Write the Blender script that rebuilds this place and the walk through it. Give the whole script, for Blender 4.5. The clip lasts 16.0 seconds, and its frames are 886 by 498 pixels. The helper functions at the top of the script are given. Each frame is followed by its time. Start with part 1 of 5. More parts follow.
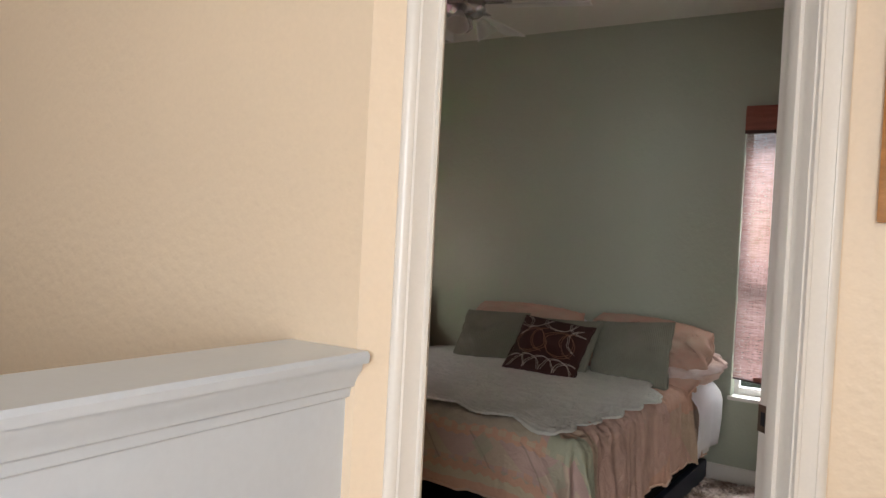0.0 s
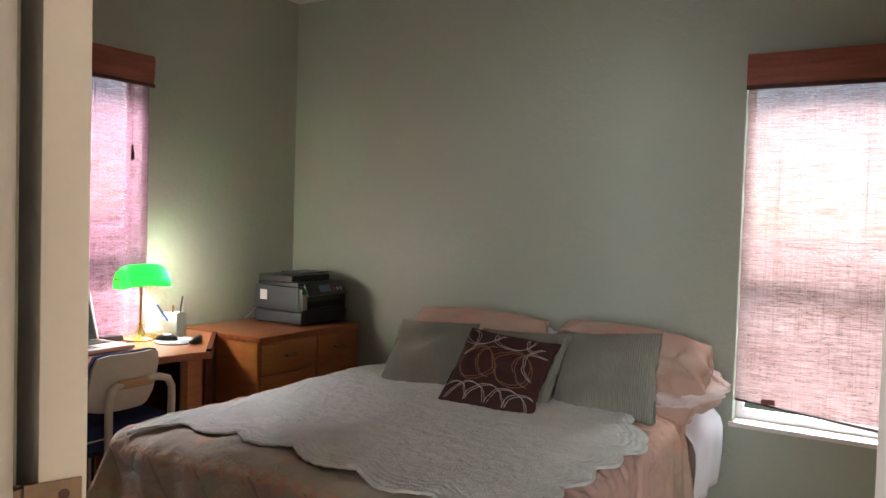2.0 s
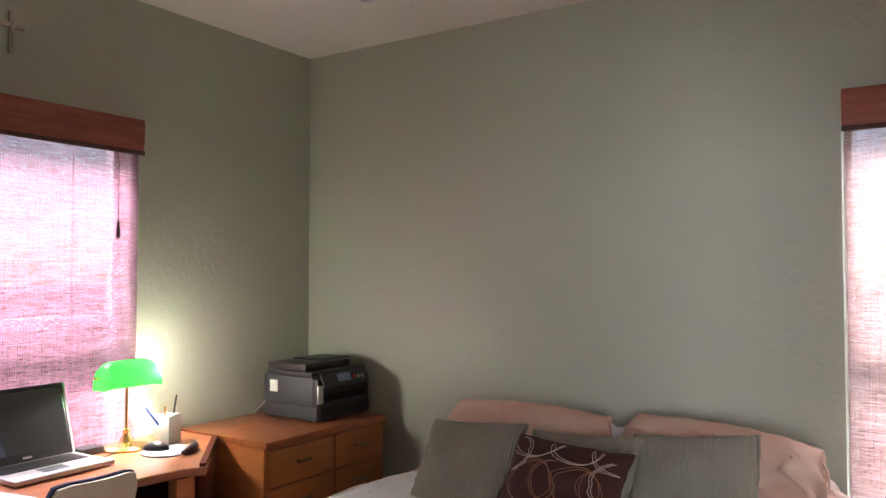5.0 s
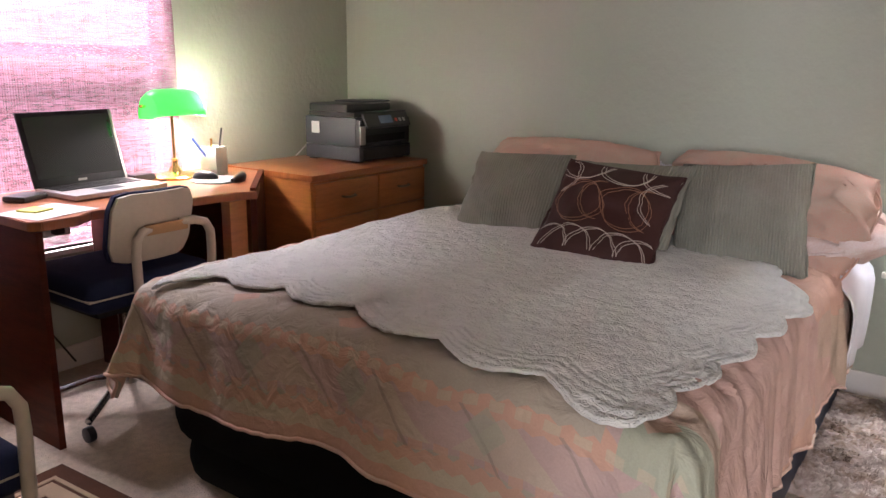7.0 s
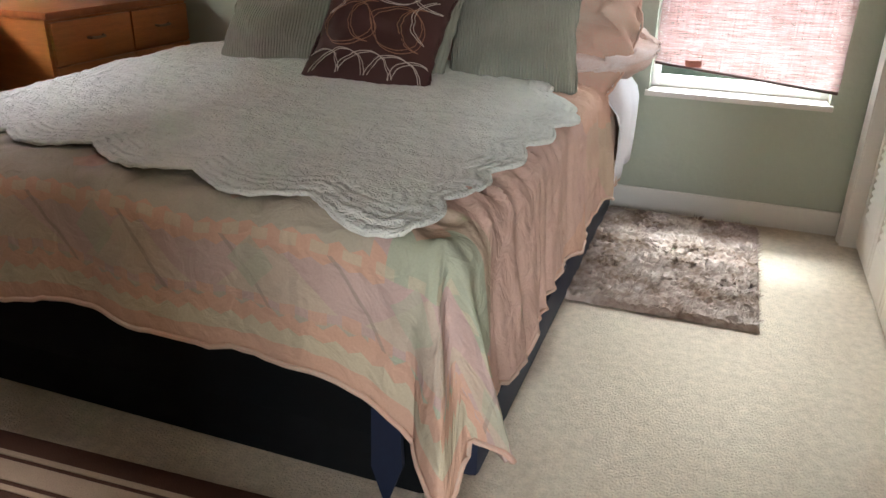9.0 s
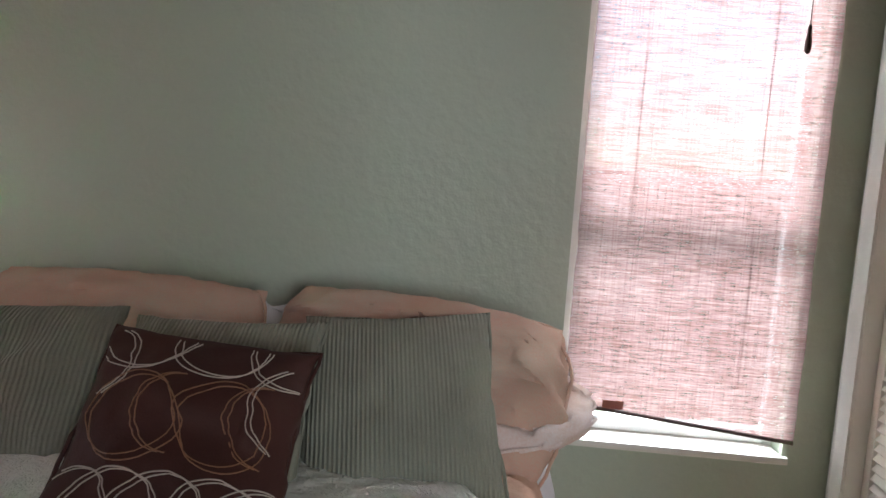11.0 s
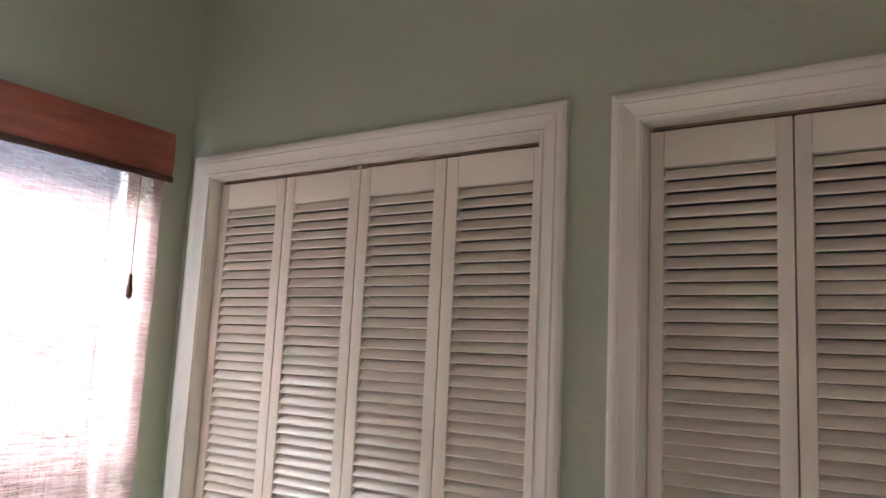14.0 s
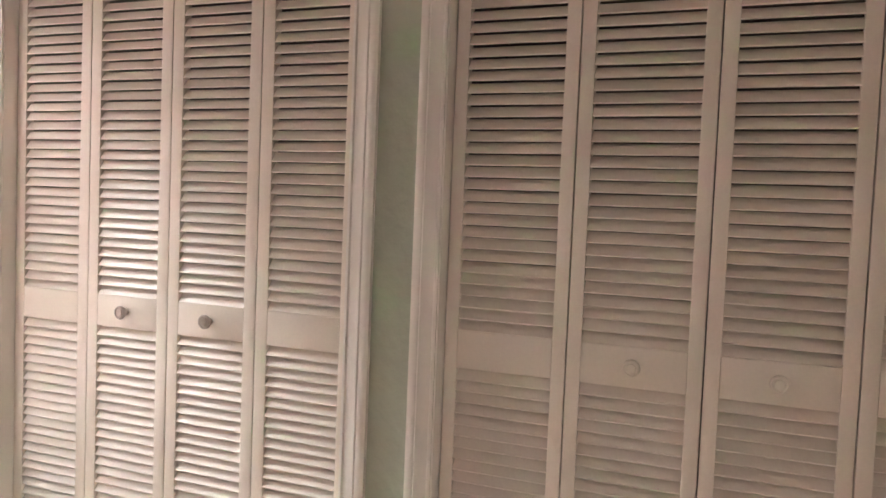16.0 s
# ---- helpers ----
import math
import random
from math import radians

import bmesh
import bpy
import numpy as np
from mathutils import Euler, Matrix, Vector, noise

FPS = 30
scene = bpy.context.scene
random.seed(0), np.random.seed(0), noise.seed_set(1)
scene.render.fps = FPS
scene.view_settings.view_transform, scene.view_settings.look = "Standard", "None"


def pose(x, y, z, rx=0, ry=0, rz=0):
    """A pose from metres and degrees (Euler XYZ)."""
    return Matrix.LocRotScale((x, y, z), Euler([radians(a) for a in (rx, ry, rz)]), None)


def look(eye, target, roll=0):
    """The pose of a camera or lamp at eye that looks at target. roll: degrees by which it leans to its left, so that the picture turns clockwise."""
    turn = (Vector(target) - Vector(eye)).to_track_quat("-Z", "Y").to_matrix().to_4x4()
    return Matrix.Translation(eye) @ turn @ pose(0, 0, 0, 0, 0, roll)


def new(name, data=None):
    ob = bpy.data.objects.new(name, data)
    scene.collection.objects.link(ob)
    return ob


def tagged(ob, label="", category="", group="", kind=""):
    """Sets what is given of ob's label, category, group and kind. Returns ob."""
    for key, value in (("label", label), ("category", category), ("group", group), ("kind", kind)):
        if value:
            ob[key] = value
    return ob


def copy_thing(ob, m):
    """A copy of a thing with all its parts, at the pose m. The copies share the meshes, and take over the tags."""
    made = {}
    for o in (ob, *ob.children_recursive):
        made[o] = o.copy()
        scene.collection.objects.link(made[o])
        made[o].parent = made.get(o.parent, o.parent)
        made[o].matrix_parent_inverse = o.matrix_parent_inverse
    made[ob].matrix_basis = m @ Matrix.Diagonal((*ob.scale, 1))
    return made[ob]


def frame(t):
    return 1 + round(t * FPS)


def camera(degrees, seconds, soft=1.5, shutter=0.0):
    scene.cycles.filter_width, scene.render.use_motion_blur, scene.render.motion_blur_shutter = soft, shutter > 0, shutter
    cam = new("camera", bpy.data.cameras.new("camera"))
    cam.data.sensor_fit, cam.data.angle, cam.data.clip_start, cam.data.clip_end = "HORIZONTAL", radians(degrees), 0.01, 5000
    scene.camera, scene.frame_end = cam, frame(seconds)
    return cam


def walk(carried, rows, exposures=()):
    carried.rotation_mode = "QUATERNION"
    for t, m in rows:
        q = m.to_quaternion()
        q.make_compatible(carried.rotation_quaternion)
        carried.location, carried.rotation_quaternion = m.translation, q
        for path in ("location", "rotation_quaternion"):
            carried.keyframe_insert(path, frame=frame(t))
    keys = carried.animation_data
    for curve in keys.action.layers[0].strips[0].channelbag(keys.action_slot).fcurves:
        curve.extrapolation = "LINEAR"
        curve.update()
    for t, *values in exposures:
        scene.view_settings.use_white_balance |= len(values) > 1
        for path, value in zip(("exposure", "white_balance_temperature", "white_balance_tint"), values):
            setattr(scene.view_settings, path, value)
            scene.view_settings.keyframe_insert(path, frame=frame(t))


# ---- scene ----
cam = camera(60.2, 16.0)
METRES, EYE, TILT, LEAN, TURN = 4.4, 1.26, 0.0, 0.0, 31.4
PATH = [
    (0, (0.275, 0.439, 1.343), (-0.803, 2.123, 1.302), 3.0),
    (0.5, (0.197, 0.695, 1.343), (-0.803, 2.426, 1.287), 3.1),
    (1, (0.117, 0.956, 1.355), (-0.839, 2.712, 1.29), 2.5),
    (1.5, (0.076, 1.214, 1.366), (-0.927, 2.942, 1.279), 2.2),
    (2, (-0.015, 1.375, 1.379), (-1.05, 3.084, 1.301), 1.8),
    (2.5, (-0.177, 1.537, 1.367), (-1.097, 3.312, 1.337), 1.0),
    (3, (-0.255, 1.643, 1.364), (-1.077, 3.465, 1.328), 0.8),
    (3.2, (-0.268, 1.692, 1.353), (-1.074, 3.522, 1.315), 0.9),
    (5.3, (-0.37, 1.849, 1.466), (-1.537, 3.47, 1.555), 0.7),
    (5.5, (-0.393, 1.834, 1.456), (-1.601, 3.426, 1.542), 1.3),
    (6, (-0.411, 1.823, 1.369), (-1.663, 3.382, 1.316), 1.1),
    (6.3, (-0.433, 1.796, 1.334), (-1.658, 3.365, 1.139), 0.8),
    (6.5, (-0.414, 1.825, 1.312), (-1.63, 3.389, 1.039), 0.7),
    (7, (-0.42, 1.831, 1.235), (-1.542, 3.418, 0.761), 0.8),
    (7.5, (-0.4, 1.837, 1.181), (-1.395, 3.441, 0.52), 0.4),
    (8, (-0.388, 1.835, 1.125), (-1.298, 3.427, 0.327), -1.1),
    (8.5, (-0.384, 1.845, 1.097), (-1.147, 3.467, 0.209), -0.1),
    (9, (-0.386, 1.936, 1.122), (-1.007, 3.657, 0.314), 1.2),
    (9.5, (-0.435, 2.132, 1.193), (-1.015, 3.959, 0.623), 1.5),
    (9.6, (-0.454, 2.196, 1.207), (-1.034, 4.035, 0.676), 1.9),
    (9.7, (-0.461, 2.227, 1.232), (-1.042, 4.077, 0.743), 1.8),
    (11.8, (-1.118, 3.065, 1.271), (-0.707, 5.022, 1.219), 3.6),
    (12, (-1.145, 3.062, 1.281), (-0.574, 4.979, 1.283), 2.6),
    (12.5, (-1.202, 3.013, 1.39), (-0.297, 4.796, 1.449), 1.0),
    (13, (-1.274, 3.02, 1.474), (-0.103, 4.631, 1.664), 3.3),
    (13.5, (-1.321, 3.017, 1.493), (0.093, 4.402, 1.78), 3.1),
    (14, (-1.451, 2.976, 1.497), (0.196, 4.075, 1.778), 2.8),
    (14.5, (-1.48, 2.9, 1.514), (0.302, 3.773, 1.767), 3.3),
    (15, (-1.498, 2.881, 1.501), (0.351, 3.635, 1.617), 3.6),
    (15.3, (-1.47, 2.877, 1.458), (0.383, 3.628, 1.442), 3.0),
    (15.5, (-1.499, 2.892, 1.413), (0.364, 3.617, 1.334), 2.5),
    (16, (-1.536, 2.876, 1.235), (0.328, 3.593, 1.135), 2.3),
]
EXPOSURES = [  # seconds, stops, kelvin, tint
    (0.0, -0.25, 6500, 13), (1.0, -0.2, 6300, 11), (2.0, 0.4, 6250, 13), (3.0, 0.6, 6250, 15), (5.5, 0.75, 6350, 22), (7.0, 0.85, 6300, 22),
    (8.5, 0.85, 6200, 9), (9.7, 0.9, 6200, 9), (12.0, 0.0, 5800, 7), (12.5, 0.05, 5800, 7), (13.5, 0.65, 5700, 6), (15.0, 1.4, 6700, 14), (16.0, 1.2, 6600, 13)]
walk(cam, [(t, look(eye, target, roll)) for t, eye, target, roll in PATH], EXPOSURES)

# ---- world and large lights ----
world = bpy.data.worlds.new("world")
scene.world = world
world.use_nodes = True
wn = world.node_tree.nodes
sky = wn.new("ShaderNodeTexSky")
sky.sky_type, sky.sun_disc = "NISHITA", False
sky.sun_elevation, sky.sun_rotation = radians(50), radians(200)
wn["Background"].inputs["Strength"].default_value = 0.12
world.node_tree.links.new(sky.outputs[0], wn["Background"].inputs["Color"])


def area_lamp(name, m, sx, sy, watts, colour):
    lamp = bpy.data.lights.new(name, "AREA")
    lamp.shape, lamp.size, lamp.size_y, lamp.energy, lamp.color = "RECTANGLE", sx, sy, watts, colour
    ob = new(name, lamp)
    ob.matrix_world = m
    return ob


# plan, in metres
XW, XE, YN, YS, ZC = -3.35, 0.125, 5.04, 1.68, 2.70
W2 = (-0.660, -0.008, 0.48, 2.09)          # bed-side window: x0, x1, z0, z1
W1 = (2.78, 3.905, 0.48, 2.09)             # desk-side window: y0, y1, z0, z1
WALL = 0.14
sun = bpy.data.lights.new("sun", "SUN")
sun.energy, sun.angle, sun.color = 1.2, radians(25), (1.0, 0.97, 0.94)
SUN_WAY = Vector((0.40, -0.62, -0.68)).normalized()       # the way the sunlight goes
sun_ob = new("sun", sun)
sun_ob.matrix_world = look((-6, 12, 12), Vector((-6, 12, 12)) + SUN_WAY)
# the bright overcast sky above each window
area_lamp("sky_light_bed_window", look((-0.6, YN + 4.0, 6.2), (-0.33, YN, 1.2)), 2.2, 2.2, 2900, (0.88, 0.98, 1.0))
area_lamp("sky_light_desk_window", look((XW - 4.0, 3.6, 6.2), (XW, 3.34, 1.2)), 2.2, 2.2, 2600, (0.94, 0.92, 1.0))
sky.sun_elevation, sky.sun_rotation = math.asin(-SUN_WAY.z), math.atan2(-SUN_WAY.x, -SUN_WAY.y)
# added lamp for the bright landing; no window there is seen
area_lamp("assumed_hall_light", look((0.9, -1.96, 1.55), (-0.7, 1.8, 1.35)), 1.4, 1.4, 110, (0.94, 0.97, 1.0))

# ---- materials ----


def mat(name, colour, rough=0.6, metal=0.0, vary=0.12, scale=6.0, grain=60.0, bump=0.15, depth=0.002, colour2=None,
        stretch=(1, 1, 1), coat=0.0, spec=0.5):
    """A surface with variation at two scales and a fine relief."""
    m = bpy.data.materials.new(name)
    m.use_nodes = True
    nt = m.node_tree
    n, l = nt.nodes, nt.links
    b = n["Principled BSDF"]
    b.inputs["Roughness"].default_value, b.inputs["Metallic"].default_value = rough, metal
    b.inputs["Coat Weight"].default_value = coat
    b.inputs["Specular IOR Level"].default_value = spec
    tc, mp = n.new("ShaderNodeTexCoord"), n.new("ShaderNodeMapping")
    mp.inputs["Scale"].default_value = stretch
    l.new(tc.outputs["Object"], mp.inputs["Vector"])
    big, small = n.new("ShaderNodeTexNoise"), n.new("ShaderNodeTexNoise")
    for node, sc, det in ((big, scale, 4), (small, grain, 3)):
        node.inputs["Scale"].default_value, node.inputs["Detail"].default_value = sc, det
        l.new(mp.outputs[0], node.inputs["Vector"])
    mixf = n.new("ShaderNodeMath")
    mixf.operation, mixf.inputs[1].default_value = "MULTIPLY_ADD", 0.6
    half = n.new("ShaderNodeMath")
    half.operation, half.inputs[1].default_value = "MULTIPLY", 0.4
    l.new(small.outputs[0], half.inputs[0])
    l.new(big.outputs[0], mixf.inputs[0])
    l.new(half.outputs[0], mixf.inputs[2])
    ramp = n.new("ShaderNodeValToRGB")
    c1 = [c * (1 - vary) for c in colour]
    c2 = colour2 or [min(1, c * (1 + vary)) for c in colour]
    ramp.color_ramp.elements[0].position, ramp.color_ramp.elements[1].position = 0.33, 0.67
    ramp.color_ramp.elements[0].color, ramp.color_ramp.elements[1].color = (*c1, 1), (*c2, 1)
    l.new(mixf.outputs[0], ramp.inputs[0])
    l.new(ramp.outputs[0], b.inputs["Base Color"])
    bp = n.new("ShaderNodeBump")
    bp.inputs["Strength"].default_value, bp.inputs["Distance"].default_value = bump, depth
    l.new(small.outputs[0], bp.inputs["Height"])
    l.new(bp.outputs[0], b.inputs["Normal"])
    return m


def add_bump(m, texture, socket, strength, depth):
    """Lays a second relief over the first."""
    n, l = m.node_tree.nodes, m.node_tree.links
    first = [x for x in n if x.type == "BUMP"][-1]
    bp = n.new("ShaderNodeBump")
    bp.inputs["Strength"].default_value, bp.inputs["Distance"].default_value = strength, depth
    l.new(texture.outputs[socket], bp.inputs["Height"])
    l.new(first.outputs[0], bp.inputs["Normal"])
    l.new(bp.outputs[0], n["Principled BSDF"].inputs["Normal"])
    return bp


def ribbed(m, scale, strength, depth, direction="X", distort=0.3):
    n, l = m.node_tree.nodes, m.node_tree.links
    w = n.new("ShaderNodeTexWave")
    w.bands_direction = direction
    w.inputs["Scale"].default_value, w.inputs["Distortion"].default_value = scale, distort
    w.inputs["Detail Scale"].default_value = 1.0
    tc = [x for x in n if x.type == "TEX_COORD"][0]
    l.new(tc.outputs["Object"], w.inputs["Vector"])
    add_bump(m, w, "Fac", strength, depth)
    return w


def glass_mat(name, colour=(1, 1, 1), rough=0.0):
    m = bpy.data.materials.new(name)
    m.use_nodes = True
    b = m.node_tree.nodes["Principled BSDF"]
    b.inputs["Base Color"].default_value = (*colour, 1)
    b.inputs["Roughness"].default_value, b.inputs["Transmission Weight"].default_value = rough, 1.0
    b.inputs["IOR"].default_value = 1.45
    return m


def glow_mat(name, colour, strength):
    m = bpy.data.materials.new(name)
    m.use_nodes = True
    b = m.node_tree.nodes["Principled BSDF"]
    b.inputs["Base Color"].default_value = (*colour, 1)
    b.inputs["Emission Color"].default_value = (*colour, 1)
    b.inputs["Emission Strength"].default_value = strength
    return m


def shade_mat(name, tint=(1, 1, 1), rib=1.0):
    """Woven grass cloth: light comes through it, more through the thin yarns."""
    m = bpy.data.materials.new(name)
    m.use_nodes = True
    nt = m.node_tree
    n, l = nt.nodes, nt.links
    n.remove(n["Principled BSDF"])
    out = n["Material Output"]
    tc = n.new("ShaderNodeTexCoord")
    fields = []
    for sc, det in (((14, 14, 330), 3), ((230, 230, 3), 2), ((3.5, 3.5, 9), 3), ((55, 55, 420), 1)):
        mp, no = n.new("ShaderNodeMapping"), n.new("ShaderNodeTexNoise")
        mp.inputs["Scale"].default_value = sc
        no.inputs["Scale"].default_value, no.inputs["Detail"].default_value = 1.0, det
        l.new(tc.outputs["Object"], mp.inputs[0])
        l.new(mp.outputs[0], no.inputs["Vector"])
        fields.append(no)

    def ramp(src, a, b, ca, cb):
        r = n.new("ShaderNodeValToRGB")
        r.color_ramp.elements[0].position, r.color_ramp.elements[1].position = a, b
        r.color_ramp.elements[0].color, r.color_ramp.elements[1].color = (*ca, 1), (*cb, 1)
        l.new(src.outputs[0], r.inputs[0])
        return r
    yarn = ramp(fields[0], 0.35, 0.68, [a * b for a, b in zip((0.20, 0.105, 0.100), tint)], [a * b for a, b in zip((0.37, 0.25, 0.25), tint)])
    warp = ramp(fields[1], 0.3, 0.6, (0.78, 0.72, 0.72), (1, 1, 1))
    patch = ramp(fields[2], 0.3, 0.7, (0.85, 0.80, 0.80), (1, 1, 1))

    def times(a, b):
        x = n.new("ShaderNodeMixRGB")
        x.blend_type, x.inputs[0].default_value = "MULTIPLY", 1.0
        l.new(a.outputs[0], x.inputs[1])
        l.new(b.outputs[0], x.inputs[2])
        return x
    bars = n.new("ShaderNodeTexWave")
    bars.bands_direction = "X"
    bars.inputs["Scale"].default_value, bars.inputs["Distortion"].default_value = 33, 0.6
    l.new(tc.outputs["Object"], bars.inputs["Vector"])
    col = times(times(times(yarn, warp), patch), ramp(bars, 0.1, 0.6, (1 - 0.28 * rib, 1 - 0.32 * rib, 1 - 0.30 * rib), (1, 1, 1)))
    diff, tran, clear = n.new("ShaderNodeBsdfDiffuse"), n.new("ShaderNodeBsdfTranslucent"), n.new("ShaderNodeBsdfTransparent")
    l.new(col.outputs[0], diff.inputs[0])
    l.new(col.outputs[0], tran.inputs[0])
    mix = n.new("ShaderNodeMixShader")
    mix.inputs[0].default_value = 0.6
    l.new(diff.outputs[0], mix.inputs[1])
    l.new(tran.outputs[0], mix.inputs[2])
    holes = ramp(fields[3], 0.42, 0.70, (0.12, 0.12, 0.12), (0.36, 0.36, 0.36))
    mix2 = n.new("ShaderNodeMixShader")
    l.new(holes.outputs[0], mix2.inputs[0])
    l.new(mix.outputs[0], mix2.inputs[1])
    l.new(clear.outputs[0], mix2.inputs[2])
    l.new(mix2.outputs[0], out.inputs[0])
    return m


def wall_mat(name, colour):
    m = mat(name, colour, rough=0.44, vary=0.03, scale=1.3, grain=90, bump=0.10, depth=0.001, spec=0.5)
    v = m.node_tree.nodes.new("ShaderNodeTexNoise")
    v.inputs["Scale"].default_value, v.inputs["Detail"].default_value = 38, 2
    m.node_tree.links.new([x for x in m.node_tree.nodes if x.type == "TEX_COORD"][0].outputs["Object"], v.inputs["Vector"])
    add_bump(m, v, "Fac", 0.6, 0.004)
    return m


def comforter_mat(name):
    """Faded southwestern print, drawn along the cloth: bands at the foot, patches on the rest."""
    m = mat(name, (0.5, 0.4, 0.33), rough=0.85, vary=0.1, scale=9, grain=240, bump=0.3, depth=0.002, spec=0.2)
    nt = m.node_tree
    n, l = nt.nodes, nt.links
    uv = n.new("ShaderNodeUVMap")
    uv.uv_map = "UVMap"
    sep = n.new("ShaderNodeSeparateXYZ")
    l.new(uv.outputs[0], sep.inputs[0])

    def math(op, a, b=None, c=None):
        k = n.new("ShaderNodeMath")
        k.operation = op
        for i, v in enumerate((a, b, c)):
            if v is None:
                continue
            if isinstance(v, (int, float)):
                k.inputs[i].default_value = v
            else:
                l.new(v, k.inputs[i])
        return k.outputs[0]

    def mixc(f, a, b):
        k = n.new("ShaderNodeMixRGB")
        l.new(f, k.inputs[0])
        for i, v in ((1, a), (2, b)):
            if isinstance(v, tuple):
                k.inputs[i].default_value = (*v, 1)
            else:
                l.new(v, k.inputs[i])
        return k.outputs[0]
    wob = n.new("ShaderNodeTexNoise")
    wob.inputs["Scale"].default_value = 7
    l.new(uv.outputs[0], wob.inputs["Vector"])
    s = sep.outputs[0]
    t = math("ADD", sep.outputs[1], math("MULTIPLY", math("SUBTRACT", wob.outputs[0], 0.5), 0.02))
    peach, taupe, sage, pinkish, sand = (0.55, 0.345, 0.25), (0.42, 0.365, 0.285), (0.38, 0.39, 0.29), (0.47, 0.345, 0.305), (0.50, 0.43, 0.31)
    zig = math("PINGPONG", s, 0.022)

    def band(a, b, jag=0.0):
        e = math("ADD", t, math("MULTIPLY", zig, jag)) if jag else t
        return math("MULTIPLY", math("GREATER_THAN", e, a), math("LESS_THAN", e, b))
    # patches away from the foot
    vor = n.new("ShaderNodeTexVoronoi")
    vor.inputs["Scale"].default_value = 2.3
    l.new(uv.outputs[0], vor.inputs["Vector"])
    vs = n.new("ShaderNodeSeparateColor")
    l.new(vor.outputs["Color"], vs.inputs[0])
    base = mixc(math("GREATER_THAN", vs.outputs[0], 0.72), peach, taupe)
    base = mixc(math("GREATER_THAN", vs.outputs[1], 0.80), base, sage)
    base = mixc(math("GREATER_THAN", vs.outputs[2], 0.82), base, pinkish)
    side = math("GREATER_THAN", s, 0.63)
    foot = math("LESS_THAN", t, 0.62)
    col = mixc(math("MULTIPLY", foot, math("SUBTRACT", 1.0, side)), base, taupe)
    col = mixc(math("MULTIPLY", math("MULTIPLY", math("GREATER_THAN", s, 0.66), math("LESS_THAN", s, 0.98)), math("LESS_THAN", t, 0.44)), col, sage)
    short = math("LESS_THAN", s, 0.66)
    tri = math("LESS_THAN", math("SUBTRACT", t, 0.10), math("MULTIPLY", math("PINGPONG", math("ADD", s, 3.0), 0.15), 0.85))
    dash = math("LESS_THAN", math("PINGPONG", math("ADD", s, 3.0), 0.03), 0.017)
    for a, b, jag, paint in ((0.0, 0.035, 0, peach), (0.035, 0.075, 0, sand), (0.075, 0.105, 0.6, peach), (0.105, 0.225, 0, pinkish)):
        col = mixc(band(a, b, jag), col, paint)
    col = mixc(math("MULTIPLY", math("MULTIPLY", band(0.12, 0.225), tri), 0.55), col, sand)
    col = mixc(math("MULTIPLY", band(0.215, 0.255, 0.5), short), col, peach)
    col = mixc(math("MULTIPLY", math("MULTIPLY", band(0.10, 0.122), dash), 0.8), col, peach)
    col = mixc(math("MULTIPLY", math("MULTIPLY", band(0.225, 0.245), dash), 0.7), col, sand)
    stitch = math("LESS_THAN", math("PINGPONG", math("ADD", math("MULTIPLY", t, 0.8), math("ADD", s, 3.0)), 0.11), 0.005)
    col = mixc(math("MULTIPLY", math("MULTIPLY", band(0.10, 0.225), stitch), 0.6), col, (0.30, 0.24, 0.20))
    dia = math("LESS_THAN", math("ADD", math("ABSOLUTE", math("SUBTRACT", math("PINGPONG", math("ADD", s, 0.1), 0.33), 0.16)),
                                 math("ABSOLUTE", math("SUBTRACT", t, 0.18))), 0.05)
    col = mixc(math("MULTIPLY", dia, 0.6), col, sage)
    hook = math("LESS_THAN", math("ADD", math("ABSOLUTE", math("SUBTRACT", math("PINGPONG", math("ADD", s, 0.2), 0.36), 0.18)),
                                  math("ABSOLUTE", math("SUBTRACT", t, 0.34))), 0.045)
    col = mixc(math("MULTIPLY", hook, 0.7), col, peach)
    col = mixc(math("MULTIPLY", math("MULTIPLY", side, math("GREATER_THAN", t, 0.36)), 0.55), col, (0.58, 0.36, 0.27))
    bl = n.new("ShaderNodeMixRGB")
    bl.blend_type, bl.inputs[0].default_value = "OVERLAY", 0.35
    ramp = [x for x in n if x.type == "VALTORGB"][0]
    ramp.color_ramp.elements[0].color, ramp.color_ramp.elements[1].color = (0.38, 0.38, 0.38, 1), (0.62, 0.62, 0.62, 1)
    l.new(col, bl.inputs[1])
    l.new(ramp.outputs[0], bl.inputs[2])
    l.new(bl.outputs[0], n["Principled BSDF"].inputs["Base Color"])
    crumple = n.new("ShaderNodeTexNoise")
    crumple.inputs["Scale"].default_value, crumple.inputs["Detail"].default_value, crumple.inputs["Distortion"].default_value = 16, 3, 1.2
    l.new(uv.outputs[0], crumple.inputs["Vector"])
    add_bump(m, crumple, 0, 0.5, 0.018)
    # quilting stitches
    qs = n.new("ShaderNodeTexVoronoi")
    qs.feature = "DISTANCE_TO_EDGE"
    qs.inputs["Scale"].default_value = 6.5
    l.new(uv.outputs[0], qs.inputs["Vector"])
    st = n.new("ShaderNodeMapRange")
    st.inputs[2].default_value = 0.12
    l.new(qs.outputs[0], st.inputs[0])
    add_bump(m, st, 0, 0.22, 0.010)
    return m


